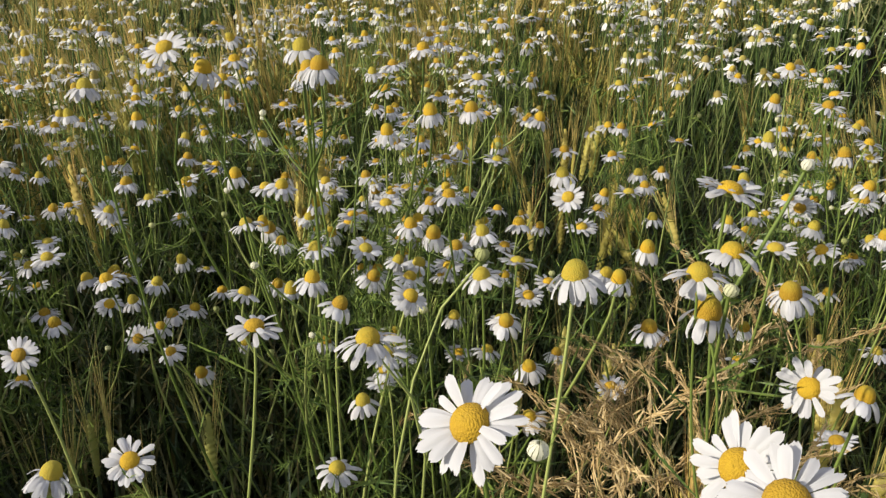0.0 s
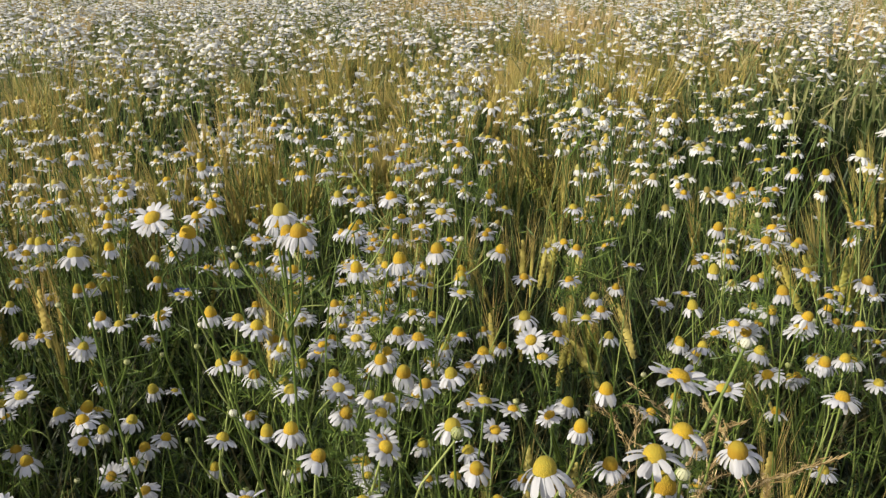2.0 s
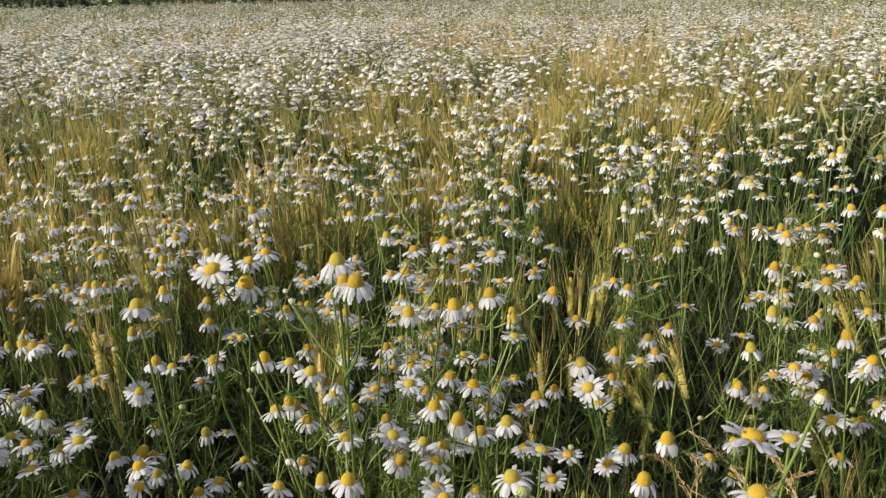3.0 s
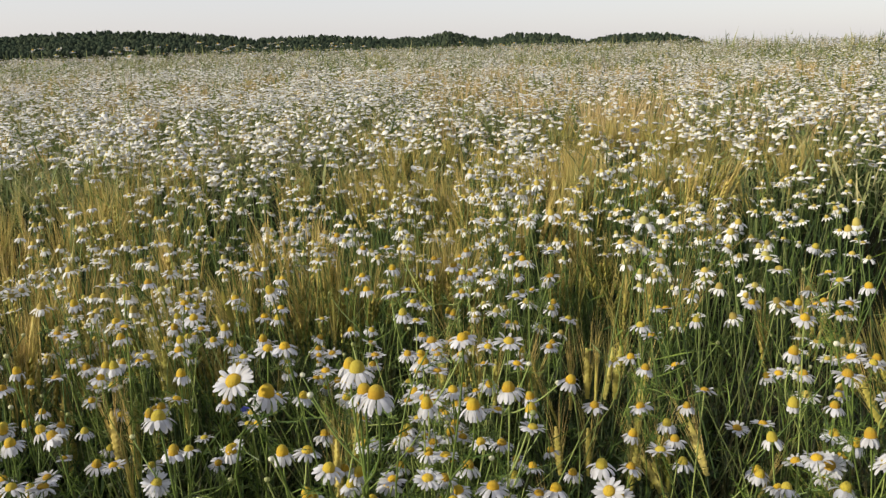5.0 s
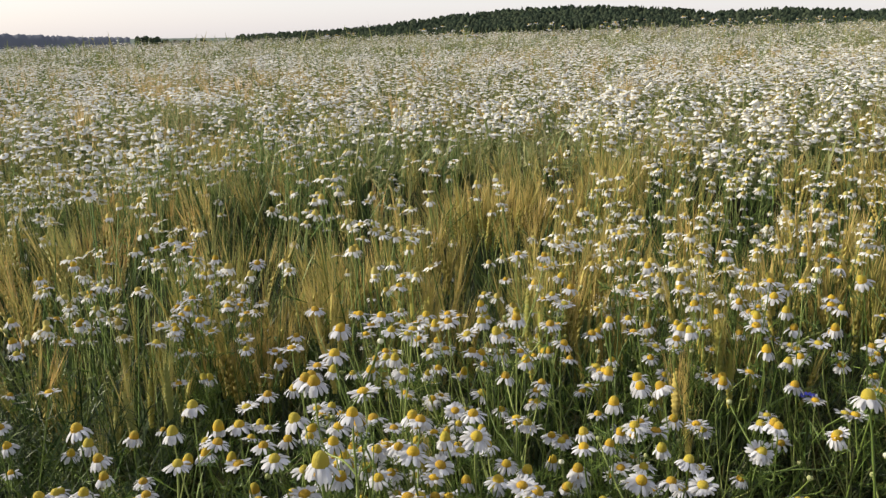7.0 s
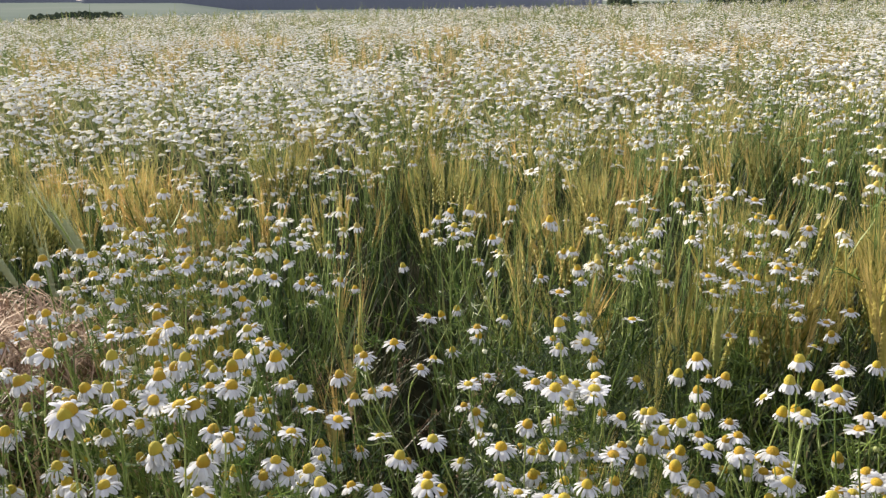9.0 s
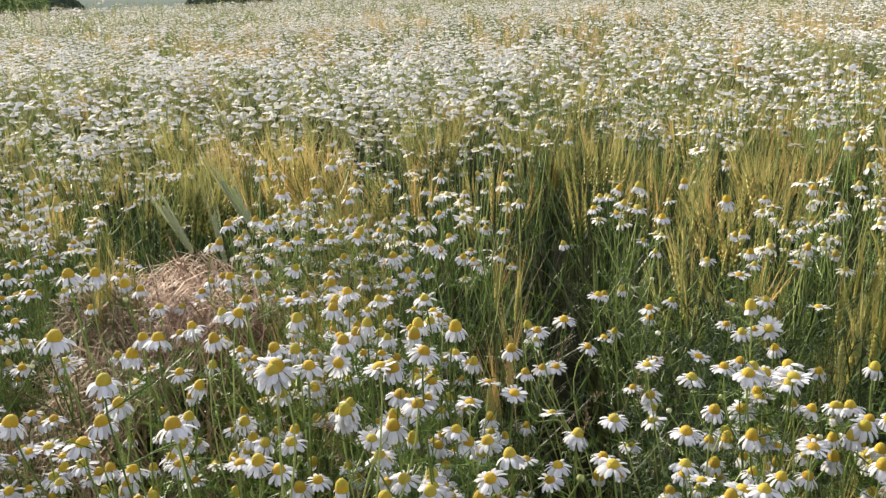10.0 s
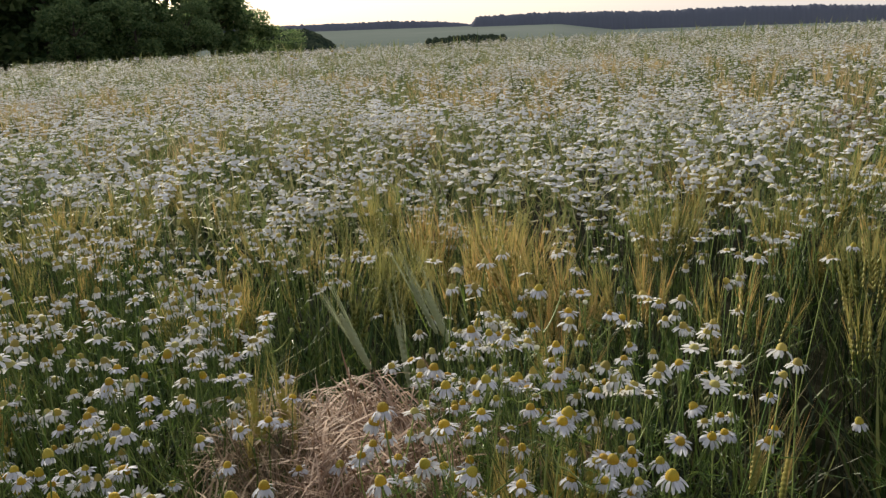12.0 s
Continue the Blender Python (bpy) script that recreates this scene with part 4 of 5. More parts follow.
mayweed([(-0.679, 0.621, 0.613, "mid"), (-0.726, 0.619, 0.604, "hang"), (-0.736, 0.66, 0.604, "droop"), (-0.748, 0.581, 0.612, "hang")])
mayweed([(0.233, 0.431, 0.612, "droop")])
mayweed([(-0.164, 0.634, 0.609, "mid"), (-0.228, 0.61, 0.503, "mid"), (-0.065, 0.612, 0.603, "open"), (-0.27, 0.639, 0.496, "face")])
mayweed([(-0.687, 0.954, 0.606, "open")])
mayweed([(-0.31, 0.735, 0.601, "droop"), (-0.318, 0.753, 0.595, "droop"), (-0.321, 0.716, 0.579, "face"), (-0.318, 0.712, 0.582, "droop"), (-0.261, 0.755, 0.595, "hang"), (-0.261, 0.76, 0.598, "open")])
mayweed([(-0.101, 0.807, 0.593, "droop"), (-0.073, 0.784, 0.586, "droop"), (-0.085, 0.855, 0.521, "mid"), (-0.187, 0.826, 0.581, "droop")])
mayweed([(-0.765, 0.458, 0.592, "mid")])
mayweed([(-1.445, -0.496, 0.588, "mid"), (-1.413, -0.544, 0.573, "mid"), (-1.407, -0.424, 0.542, "droop")])
mayweed([(-0.475, 1.01, 0.585, "mid")])
mayweed([(-0.262, 0.471, 0.58, "face")])
mayweed([(0.265, 1.563, 0.58, "droop")])
mayweed([(0.122, 0.787, 0.577, "mid")])
mayweed([(-0.888, 0.366, 0.574, "hang")])
mayweed([(-0.862, 0.034, 0.572, "droop"), (-0.962, 0.053, 0.538, "open")])
mayweed([(-1.698, 0.005, 0.56, "hang")])
mayweed([(-0.049, 0.977, 0.56, "open")])
mayweed([(-0.562, 0.69, 0.554, "droop")])
mayweed([(-0.739, 0.746, 0.553, "droop")])
mayweed([(-1.83, -0.465, 0.551, "droop")])
mayweed([(-1.683, -0.531, 0.545, "open")])
mayweed([(0.339, 1.12, 0.543, "droop"), (0.388, 1.122, 0.543, "droop")])
mayweed([(-1.899, 0.166, 0.541, "droop")])
mayweed([(-0.97, 0.166, 0.536, "droop")])
mayweed([(-0.451, 0.843, 0.528, "droop")])
mayweed([(-1.5, 0.149, 0.51, "droop"), (-1.57, 0.233, 0.478, "droop")])
mayweed([(-1.049, -0.246, 0.506, "mid")])
mayweed([(-1.711, 0.233, 0.506, "droop")])
mayweed([(-2.131, -0.013, 0.5, "hang")])
mayweed([(-1.485, -0.363, 0.492, "mid")])
mayweed([(-1.039, -0.281, 0.644, "droop"), (-1.056, -0.253, 0.647, "hang"), (-1.036, -0.239, 0.653, "droop"), (-0.979, -0.261, 0.653, "hang")], 0.0275)
mayweed([(-0.965, -0.211, 0.644, "droop"), (-0.956, -0.194, 0.643, "hang"), (-1.008, -0.186, 0.651, "hang")], 0.0275)
mayweed([(-0.952, -0.152, 0.648, "droop"), (-0.976, -0.136, 0.644, "droop"), (-0.957, -0.129, 0.659, "hang")], 0.0275)
mayweed([(-1.021, -0.106, 0.656, "droop"), (-1.048, -0.147, 0.642, "droop"), (-1.079, -0.127, 0.645, "droop")], 0.0275)
mayweed([(-1.007, -0.063, 0.658, "mid"), (-0.963, -0.081, 0.649, "hang"), (-0.933, -0.054, 0.655, "hang")], 0.0275)
mayweed([(-0.982, -0.331, 0.647, "hang"), (-0.984, -0.320, 0.661, "droop")], 0.0275)


def more_mayweed(count, seed, middle=None, reach=(0, 0)):
    """Further plants of the near field, scattered between those above, or round one place."""
    r = np.random.default_rng(seed)
    done = 0
    while done < count:
        if middle:
            x, y = r.normal(middle[0], reach[0]), r.normal(middle[1], reach[1])
        else:
            d, a = math.sqrt(r.uniform(0.30 ** 2, 1.4 ** 2)), r.uniform(-46, 130)
            x, y = -math.sin(radians(a)) * d - 0.2, math.cos(radians(a)) * d
        px, py = np.array([x]), np.array([y])
        if r.uniform() > flower_share(px, py)[0] or not off_path(px, py, 0.36)[0]:
            continue
        n = int(r.integers(4, 10))
        top = float(canopy(px, py, r)[0])
        heads = []
        for _ in range(n):
            hx, hy = x + r.normal(0, 0.045), y + r.normal(0, 0.045)
            heads.append((hx, hy, min(top + r.normal(-0.03, 0.05), 0.69), str(r.choice(KIND_LIST, p=[0.27, 0.40, 0.21, 0.08, 0.04] if y > 0.4 else KIND_ODDS))))
        mayweed(heads, 0.0276 if y > 0.4 else 0.0262)
        done += 1


more_mayweed(84, 77)
for mx, my, sx, sy, n in ((-0.82, -0.02, 0.11, 0.17, 27), (-0.58, 0.48, 0.14, 0.12, 13), (-0.76, 0.36, 0.09, 0.07, 8), (-0.62, 0.78, 0.12, 0.10, 9), (0.40, 0.80, 0.10, 0.12, 12), (0.0, 0.85, 0.15, 0.10, 10),
                          (-0.28, 0.75, 0.12, 0.10, 4), (-0.42, 1.05, 0.14, 0.10, 9), (-0.20, 1.20, 0.12, 0.10, 7), (-0.15, 0.74, 0.08, 0.06, 4), (-0.08, 0.62, 0.06, 0.05, 4), (-1.5, -0.55, 0.16, 0.16, 12), (-0.98, -0.12, 0.10, 0.12, 7), (-1.12, -0.03, 0.07, 0.05, 4), (-1.48, -0.06, 0.14, 0.07, 13), (-1.05, 0.42, 0.12, 0.12, 3), (-0.45, 0.62, 0.10, 0.10, 8), (-0.83, 0.22, 0.06, 0.13, 11), (-0.92, -0.14, 0.09, 0.10, 8), (-1.15, -0.22, 0.09, 0.09, 6), (-0.98, -0.44, 0.09, 0.07, 8), (-1.22, -0.50, 0.10, 0.08, 6), (-0.66, 0.50, 0.10, 0.09, 9), (-1.16, -0.38, 0.09, 0.09, 4)):
    more_mayweed(n, int(1000 + 100 * mx + 10 * my), (mx, my), (sx, sy))


def stalk_leaves():
    r = np.random.default_rng(15)
    spots = np.array(LEAF_SPOTS)
    pick, parts = r.integers(0, 4, len(spots)), []
    for k in range(4):
        m = pick == k
        n = m.sum()
        parts.append(spread_out(leaf_sprig(840 + k, 7, 0.03), spots[m], r.uniform(0, 6.28, n), r.uniform(0.3, 1.4, n), r.uniform(0, 6.28, n), r.uniform(0.018, 0.045, n)))
    tagged(new("stalk_leaves", mesh_of("stalk_leaves", parts, [HERB])), "small feathery green leaves along the mayweed stalks", "foliage", kind="stuff")


# ---- barley plants near the path ----
EARS = [ear_shape(200 + k, 11, 22, 4, 0.0010) for k in range(4)]


def lobed_ear(seed):
    """A two-rowed ear in one piece, its grains bulging in turn on either side."""
    r = random.Random(seed)
    v = []
    for i in range(34):
        t = i / 33
        body = 0.0042 * math.sin(math.pi * (0.12 + 0.83 * t)) ** 0.6 + 0.0004
        for j in range(10):
            a = 2 * math.pi * j / 10
            side = math.cos(a)
            beat = math.sin(2 * math.pi * (t * 11 + (0.5 if side > 0 else 0.0)))
            q = 0.9 * body * (0.62 + 0.6 * abs(side) * (1 + 0.6 * beat))
            v.append((q * math.cos(a), 0.72 * q * math.sin(a), 0.078 * t + 0.0012 * beat * abs(side)))
    return shape(v, grid_faces(34, 10, True))


EAR_MESH = [(mesh_of("ear", [lobed_ear(n)], [EAR]), mesh_of("beard", [(v, f[k == 1], k[k == 1] * 0)], [AWN])) for n, (v, f, k) in enumerate(EARS)]
GREEN_MESH = [(mesh_of("ear", [lobed_ear(n)], [GREEN_EAR]), mesh_of("beard", [(v, f[k == 1], k[k == 1] * 0)], [GREEN_AWN])) for n, (v, f, k) in enumerate(EARS)]
PALE_MESH = [(mesh_of("ear", [lobed_ear(n)], [PALE]), mesh_of("beard", [(v, f[k == 1], k[k == 1] * 0)], [PALE])) for n, (v, f, k) in enumerate(ear_shape(210 + q, 11, 20, 4, 0.0011, (0.5, 6)) for q in range(2))]
BLADE_MESH = [mesh_of("barley_leaf", [turned(long_blade(300 + k, 8), Matrix.Identity(4))], [BLADE]) for k in range(4)]


def barley(x, y, ear_z, lean, way, size=1.0, stalks=3, meshes=None, label="ripening barley plant with bearded golden-green ears"):
    r = pick_rng
    gz = float(ground_z(x, y))
    root = new("barley_plant")
    root.matrix_world = Matrix.Translation((x, y, gz))
    tagged(root, label, "barley", "barley plants")
    for k in range(stalks):
        a, q = r.uniform(0, 6.28), 0.0 if k == 0 else r.uniform(0.008, 0.02)
        foot = np.array([q * math.cos(a), q * math.sin(a), 0.0])
        ln, w = (lean, way) if k == 0 else (abs(lean + r.gauss(0, 6)), way + r.gauss(0, 50))
        out = np.array([math.cos(radians(w)), math.sin(radians(w)), 0.0]) * 0.12 * math.sin(radians(ln))
        top = foot * 2.2 + out + np.array([0, 0, ear_z - gz - (0 if k == 0 else r.uniform(0, 0.07))])
        part("stalk", mesh_of("stalk", [tube(curve(foot, top, (-out[0] * 0.4, -out[1] * 0.4, 0.02)), 0.0021, 0.0013, 6)], [STALK]), root)
        me = r.choice(meshes or EAR_MESH)
        ear = part("ear", me[0], root, "bearded barley ear")
        ear.matrix_local = Matrix.Translation(top) @ pose(0, 0, 0, 0, 0, w) @ pose(0, 0, 0, 0, ln, 0) @ pose(0, 0, 0, 0, 0, r.uniform(0, 180)) @ Matrix.Scale(size, 4)
        part("beard", me[1], ear, "long fine beard")
    for _ in range(2):
        leaf = part("barley_leaf", r.choice(BLADE_MESH), root)
        s = r.uniform(0.16, 0.26)
        leaf.matrix_local = Matrix.Translation((0, 0, (ear_z - gz) * r.uniform(0.25, 0.7))) @ pose(0, 0, 0, 0, 0, r.uniform(0, 360)) @ pose(0, 0, 0, 0, r.uniform(5, 30), 0) @ Matrix.Diagonal((s, 0.24, s, 1))


def more_barley(count, seed):
    r = np.random.default_rng(seed)
    done = 0
    while done < count:
        d, a = math.sqrt(r.uniform(0.40 ** 2, 1.4 ** 2)), r.uniform(-48, 138)
        x, y = -math.sin(radians(a)) * d - 0.2, math.cos(radians(a)) * d
        px, py = np.array([x]), np.array([y])
        if r.uniform() > 0.04 + barley_share(px, py)[0] or furrow(px, py)[0] > 0.3 or blob(px, py, -1.80, 0.42, 0.3, 0.2)[0] > 0.5 or not off_path(px, py, 0.42)[0]:
            continue
        barley(x, y, float(ground_z(x, y)) + r.normal(0.41, 0.05), abs(r.normal(0, 13)), r.normal(130, 70), r.uniform(0.85, 1.1), 3, GREEN_MESH if y < 0.6 else None)
        done += 1


for bx, by, bz, bl, bw in ((0.17, 1.15, 0.40, 6, 60), (0.12, 1.28, 0.43, 8, 100), (-0.72, 1.22, 0.45, 12, 120),
                           (0.14, 1.20, 0.47, 5, 20), (0.58, 1.16, 0.52, 18, 150), (0.64, 1.14, 0.55, 14, 30), (0.27, 0.50, 0.46, 22, 20), (0.30, 0.62, 0.40, 12, 60)):
    barley(bx, by, bz, bl, bw, 1.05)
for bx, by, bz in ((-1.76, -0.25, 0.50), (-1.85, -0.15, 0.52)):
    barley(bx, by, bz, 24, 270, 1.25, 2, PALE_MESH, "unripe pale blue-green barley plant with leaning ears")
for bx, by, bz in ((-1.27, -0.17, 0.42), (-1.58, -0.43, 0.47), (-1.62, -0.40, 0.45), (-1.38, -0.12, 0.44), (-1.42, -0.02, 0.44), (-1.66, -0.02, 0.46)):
    barley(bx, by, bz, 6, 200, 1.0, 4)
barley(-1.50, 0.17, 0.43, 5, 90, 1.0, 2, GREEN_MESH, "half-ripe barley plant with green ears and golden beards")
for bx, by, bz in ((-0.27, 0.56, 0.46), (-0.19, 0.57, 0.45), (-0.31, 0.60, 0.42), (-0.16, 0.50, 0.36)):
    barley(bx, by, bz - 0.05, 5, 100, 0.8, 2, GREEN_MESH, "half-ripe barley plant with green ears and golden beards")

more_barley(58, 78)


# ---- dry bent grass ----
def panicle(seed, branches, spread=0.35):
    """A loose seed head, one metre long along +z."""
    r = random.Random(seed)
    out = [ribbon([(0, 0, 0), (0.03, 0, 0.4), (0.12, 0, 0.75), (0.28, 0, 1.0)], 0.012, (0, 1, 0), belly=False)]
    for k in range(branches):
        h = 0.25 + 0.72 * k / branches
        c = np.array([0.28 * h ** 2.4, 0, h])
        a, q = r.uniform(0, 6.28), r.uniform(0.10, 0.24) * (1.25 - 0.8 * h)
        tip = c + np.array([q * spread * 1.6 * math.cos(a) + 0.06, q * spread * 2 * math.sin(a), q])
        out.append(ribbon([c, tip], 0.005, (-math.sin(a), math.cos(a), 0)))
        for _ in range(5):
            s = c + (tip - c) * r.uniform(0.35, 1.0)
            e = np.array([r.gauss(0, 0.012), r.gauss(0, 0.012), r.uniform(0.01, 0.03)])
            out.append(ribbon([s, s + e / 2, s + e], 0.017, (math.cos(a), math.sin(a), 0)))
    return merged(*out)


PANICLES = [panicle(400 + k, 20) for k in range(3)]


def plume(seed):
    """A dense one-sided seed head that arches over, one metre long."""
    r = random.Random(seed)
    droop = r.uniform(0.5, 0.9)
    at = lambda h: np.array([droop * h ** 2, 0.04 * math.sin(5 * h + seed), h - 0.45 * droop * h ** 3])
    out = [tube([at(h) for h in np.linspace(0, 1, 7)], 0.008, 0.003, 3)]
    for k in range(64):
        h = 0.12 + 0.88 * k / 64
        c, fwd = at(h), at(min(h + 0.02, 1.02)) - at(h - 0.02)
        fwd = fwd / np.linalg.norm(fwd)
        side = np.array([r.gauss(0, 1), r.gauss(0, 1), r.gauss(-0.5, 0.6)])
        q = r.uniform(0.10, 0.22) * math.sin(math.pi * (0.22 + 0.70 * h))
        tip = c + (fwd * 0.85 + side * 0.20) * q
        out.append(ribbon([c, (c + tip) / 2, tip], 0.007, (-fwd[1] + 0.3, fwd[0], 0.2)))
        e = np.array([r.gauss(0, 0.02), r.gauss(0, 0.02), r.uniform(-0.03, 0.02)]) + fwd * 0.04
        out.append(ribbon([tip - e, tip, tip + e], 0.011, (0, 1, 0.2)))
    return merged(*out)


def dry_tuft(x, y, count, radius, height, material, lean_way, lean, label, heads=(0.07, 0.12), plumes=None, nod=0, loose=14):
    r = np.random.default_rng(int(1000 * (x + 5) + 77 * y))
    root = new("dry_grass_tuft")
    root.matrix_world = Matrix.Translation((x, y, float(ground_z(x, y))))
    tagged(root, label, "dry grass", "dry grass tufts")
    kinds = [mesh_of("seed_head", [p], [material]) for p in (plumes or PANICLES)]
    straw = []
    for _ in range(count):
        a, d = r.uniform(0, 6.28), radius * math.sqrt(r.uniform())
        foot = np.array([d * math.cos(a), d * math.sin(a), 0.0])
        w, q = radians(lean_way + r.normal(0, 45)), radians(np.clip(r.normal(lean, loose), 0, 85))
        h = height * r.uniform(0.7, 1.05)
        top = foot + h * np.array([math.sin(q) * math.cos(w) * 0.7, math.sin(q) * math.sin(w) * 0.7, math.cos(q * 0.6)])
        straw.append(tube(curve(foot, top, (0, 0, 0.06), 5), 0.0008, 0.0005, 3))
        ob = part("seed_head", kinds[int(r.integers(0, len(kinds)))], root)
        ob.matrix_local = Matrix.Translation(top) @ pose(0, 0, 0, 0, 0, math.degrees(w)) @ pose(0, 0, 0, 0, math.degrees(q) + nod * r.uniform(0.3, 1.6), 0) @ Matrix.Scale(r.uniform(*heads), 4)
    part("straw", mesh_of("straw", [merged(*straw)], [STRAW]), root, "thin yellow-green straws")


PLUMES = [merged(*[turned(plume(420 + 3 * k + q), pose(0.06 * q, 0.04 * q, -0.12 * q, 0, (0, 14, -10)[q], (0, 130, 240)[q])) for q in range(3)]) for k in range(4)]
for cx, cy, n, way in ((0.11, 0.46, 6, 170), (0.14, 0.42, 8, 250), (0.18, 0.44, 7, 20), (0.13, 0.50, 6, 120), (0.18, 0.50, 6, 60), (0.21, 0.42, 5, 320), (0.15, 0.38, 5, 200)):
    dry_tuft(cx, cy, n, 0.045, 0.56, DRY, way, 6, "golden dried bent-grass tuft with arching seed plumes", (0.06, 0.10), PLUMES, 55, 4)
for ox, oy, n in ((-0.08, 0.02, 7), (0.02, -0.07, 6), (-0.16, 0.07, 5), (0.08, 0.05, 5), (-0.06, -0.11, 5), (0.16, -0.03, 5), (0.24, 0.0, 4), (0.18, -0.12, 4)):
    dry_tuft(PX + ox, PY + oy, n, 0.05, 0.50, PINK, 200 + 900 * ox, 38, "flattened pinkish-brown dried grass in a gap", (0.05, 0.09), PLUMES, 60, 18)
for cx, cy, n in ((-1.10, -0.42, 12), (-1.00, -0.50, 12), (-1.22, -0.48, 10), (-1.12, 0.12, 7), (-1.22, 0.06, 6), (-1.02, 0.1, 5)):
    dry_tuft(cx, cy, n, 0.05, 0.42, PINK, 160, 35, "thin pinkish dried grass along a bare strip", (0.07, 0.11))

dry_tuft(-4.16, 1.55, 12, 0.07, 0.56, PINK, 90, 8, "tall pinkish grass plumes above the flower carpet", (0.10, 0.16), PLUMES, 15)


def straw_mat(cx, cy, rx, ry, high, count, material, label):
    """Grass that has been beaten down into a low heap of crossing straws."""
    r = np.random.default_rng(int(9000 * (cx + 3) + 700 * (cy + 3)))
    root = new("flattened_grass")
    root.matrix_world = Matrix.Translation((cx, cy, float(ground_z(cx, cy))))
    tagged(root, label, "dry grass")
    made = []
    for _ in range(count):
        a, d = r.uniform(0, 6.28), math.sqrt(r.uniform())
        c = np.array([rx * d * math.cos(a), ry * d * math.sin(a), 0.0])
        c[2] = high * (1 - 0.05 * d * d) * r.uniform(0.90, 1.0)
        w, half, rise = radians(r.normal(200, 70)), r.uniform(0.02, 0.07), r.normal(0.02, 0.02)
        way = np.array([math.cos(w), math.sin(w), 0])
        side = np.array([-math.sin(w), math.cos(w), 0])
        p = [c - way * half - np.array([0, 0, 0.03]), c + np.array([0, 0, 0.012]), c + way * half * 0.6 + np.array([0, 0, rise * 0.5]), c + way * half + np.array([0, 0, rise - 0.02])]
        made.append(ribbon(p, r.uniform(0.0010, 0.0030), side))
    part("straw", mesh_of("straw", [merged(*made)], [material]), root)


for ox, oy, rx, ry, high, n in ((0.0, 0.0, 0.10, 0.07, 0.54, 380), (-0.14, 0.0, 0.11, 0.08, 0.535, 420), (-0.02, 0.09, 0.08, 0.05, 0.52, 200)):
    straw_mat(PX + ox, PY + oy, rx, ry, high, n, PINK, "flattened pinkish-brown dried grass between flowers")
for ox, oy, rx, ry, high, n in ((-0.12, -0.13, 0.13, 0.08, 0.52, 420), (0.08, -0.12, 0.12, 0.08, 0.49, 380), (0.22, -0.17, 0.10, 0.08, 0.46, 260)):
    straw_mat(PX + ox, PY + oy, rx, ry, high, n, BROWN, "flattened brown dead stalks between flowers")


stalk_leaves()


# ---- tall plants that stand above the rest ----
def tall_mayweed(x, y, top, count):
    heads = []
    for _ in range(count):
        heads.append((x + pick_rng.gauss(0, 0.10), y + pick_rng.gauss(0, 0.10), top - abs(pick_rng.gauss(0, 0.06)), pick_rng.choice(("open", "open", "mid"))))
    mayweed(heads, 0.040, "tall mayweed plant rising above the flower carpet")


tall_mayweed(-5.05, -0.79, 0.92, 9)
for heading, far, high in ((20, 6.0, 0.95), (16, 6.3, 0.9), (18, 6.8, 0.8), (26, 5.6, 0.75), (30, 6.6, 0.65), (37, 5.5, 0.55), (35, 7.0, 0.6), (10, 7.0, 0.75),
                           (4.5, 6.2, 0.75), (0, 7.0, 0.65), (-3.5, 6.0, 0.6), (13, 8.0, 0.8), (43, 6.5, 0.25), (24, 8.0, 0.8)):
    tall_mayweed(-math.sin(radians(heading)) * far, math.cos(radians(heading)) * far, 0.965 + far * math.tan(radians(high)), 11)


# ---- a cornflower ----
def cornflower(x, y, z):
    gz = float(ground_z(x, y))
    root = new("cornflower")
    root.matrix_world = Matrix.Translation((x, y, gz))
    tagged(root, "single blue cornflower half hidden among mayweed", "flower")
    part("stem", mesh_of("stem", [tube(curve((0, 0, 0), (0.02, 0, z - gz), (0.02, 0.01, 0)), 0.0016, 0.0012, 5)], [STEM]), root)
    rays = []
    for k in range(12):
        s = petal_shape("mid", 4, 3, 0.16, 30)
        rays.append(turned(s, pose(0, 0, 0, 0, 0, 30 * k)))
    head = part("flower_head", mesh_of("flower_head", [merged(*rays)], [BLUE]), root, "ragged blue flower head")
    head.matrix_local = Matrix.Translation((0.02, 0, z - gz)) @ Matrix.Scale(0.024, 4)


cornflower(-0.36, 1.03, 0.515)


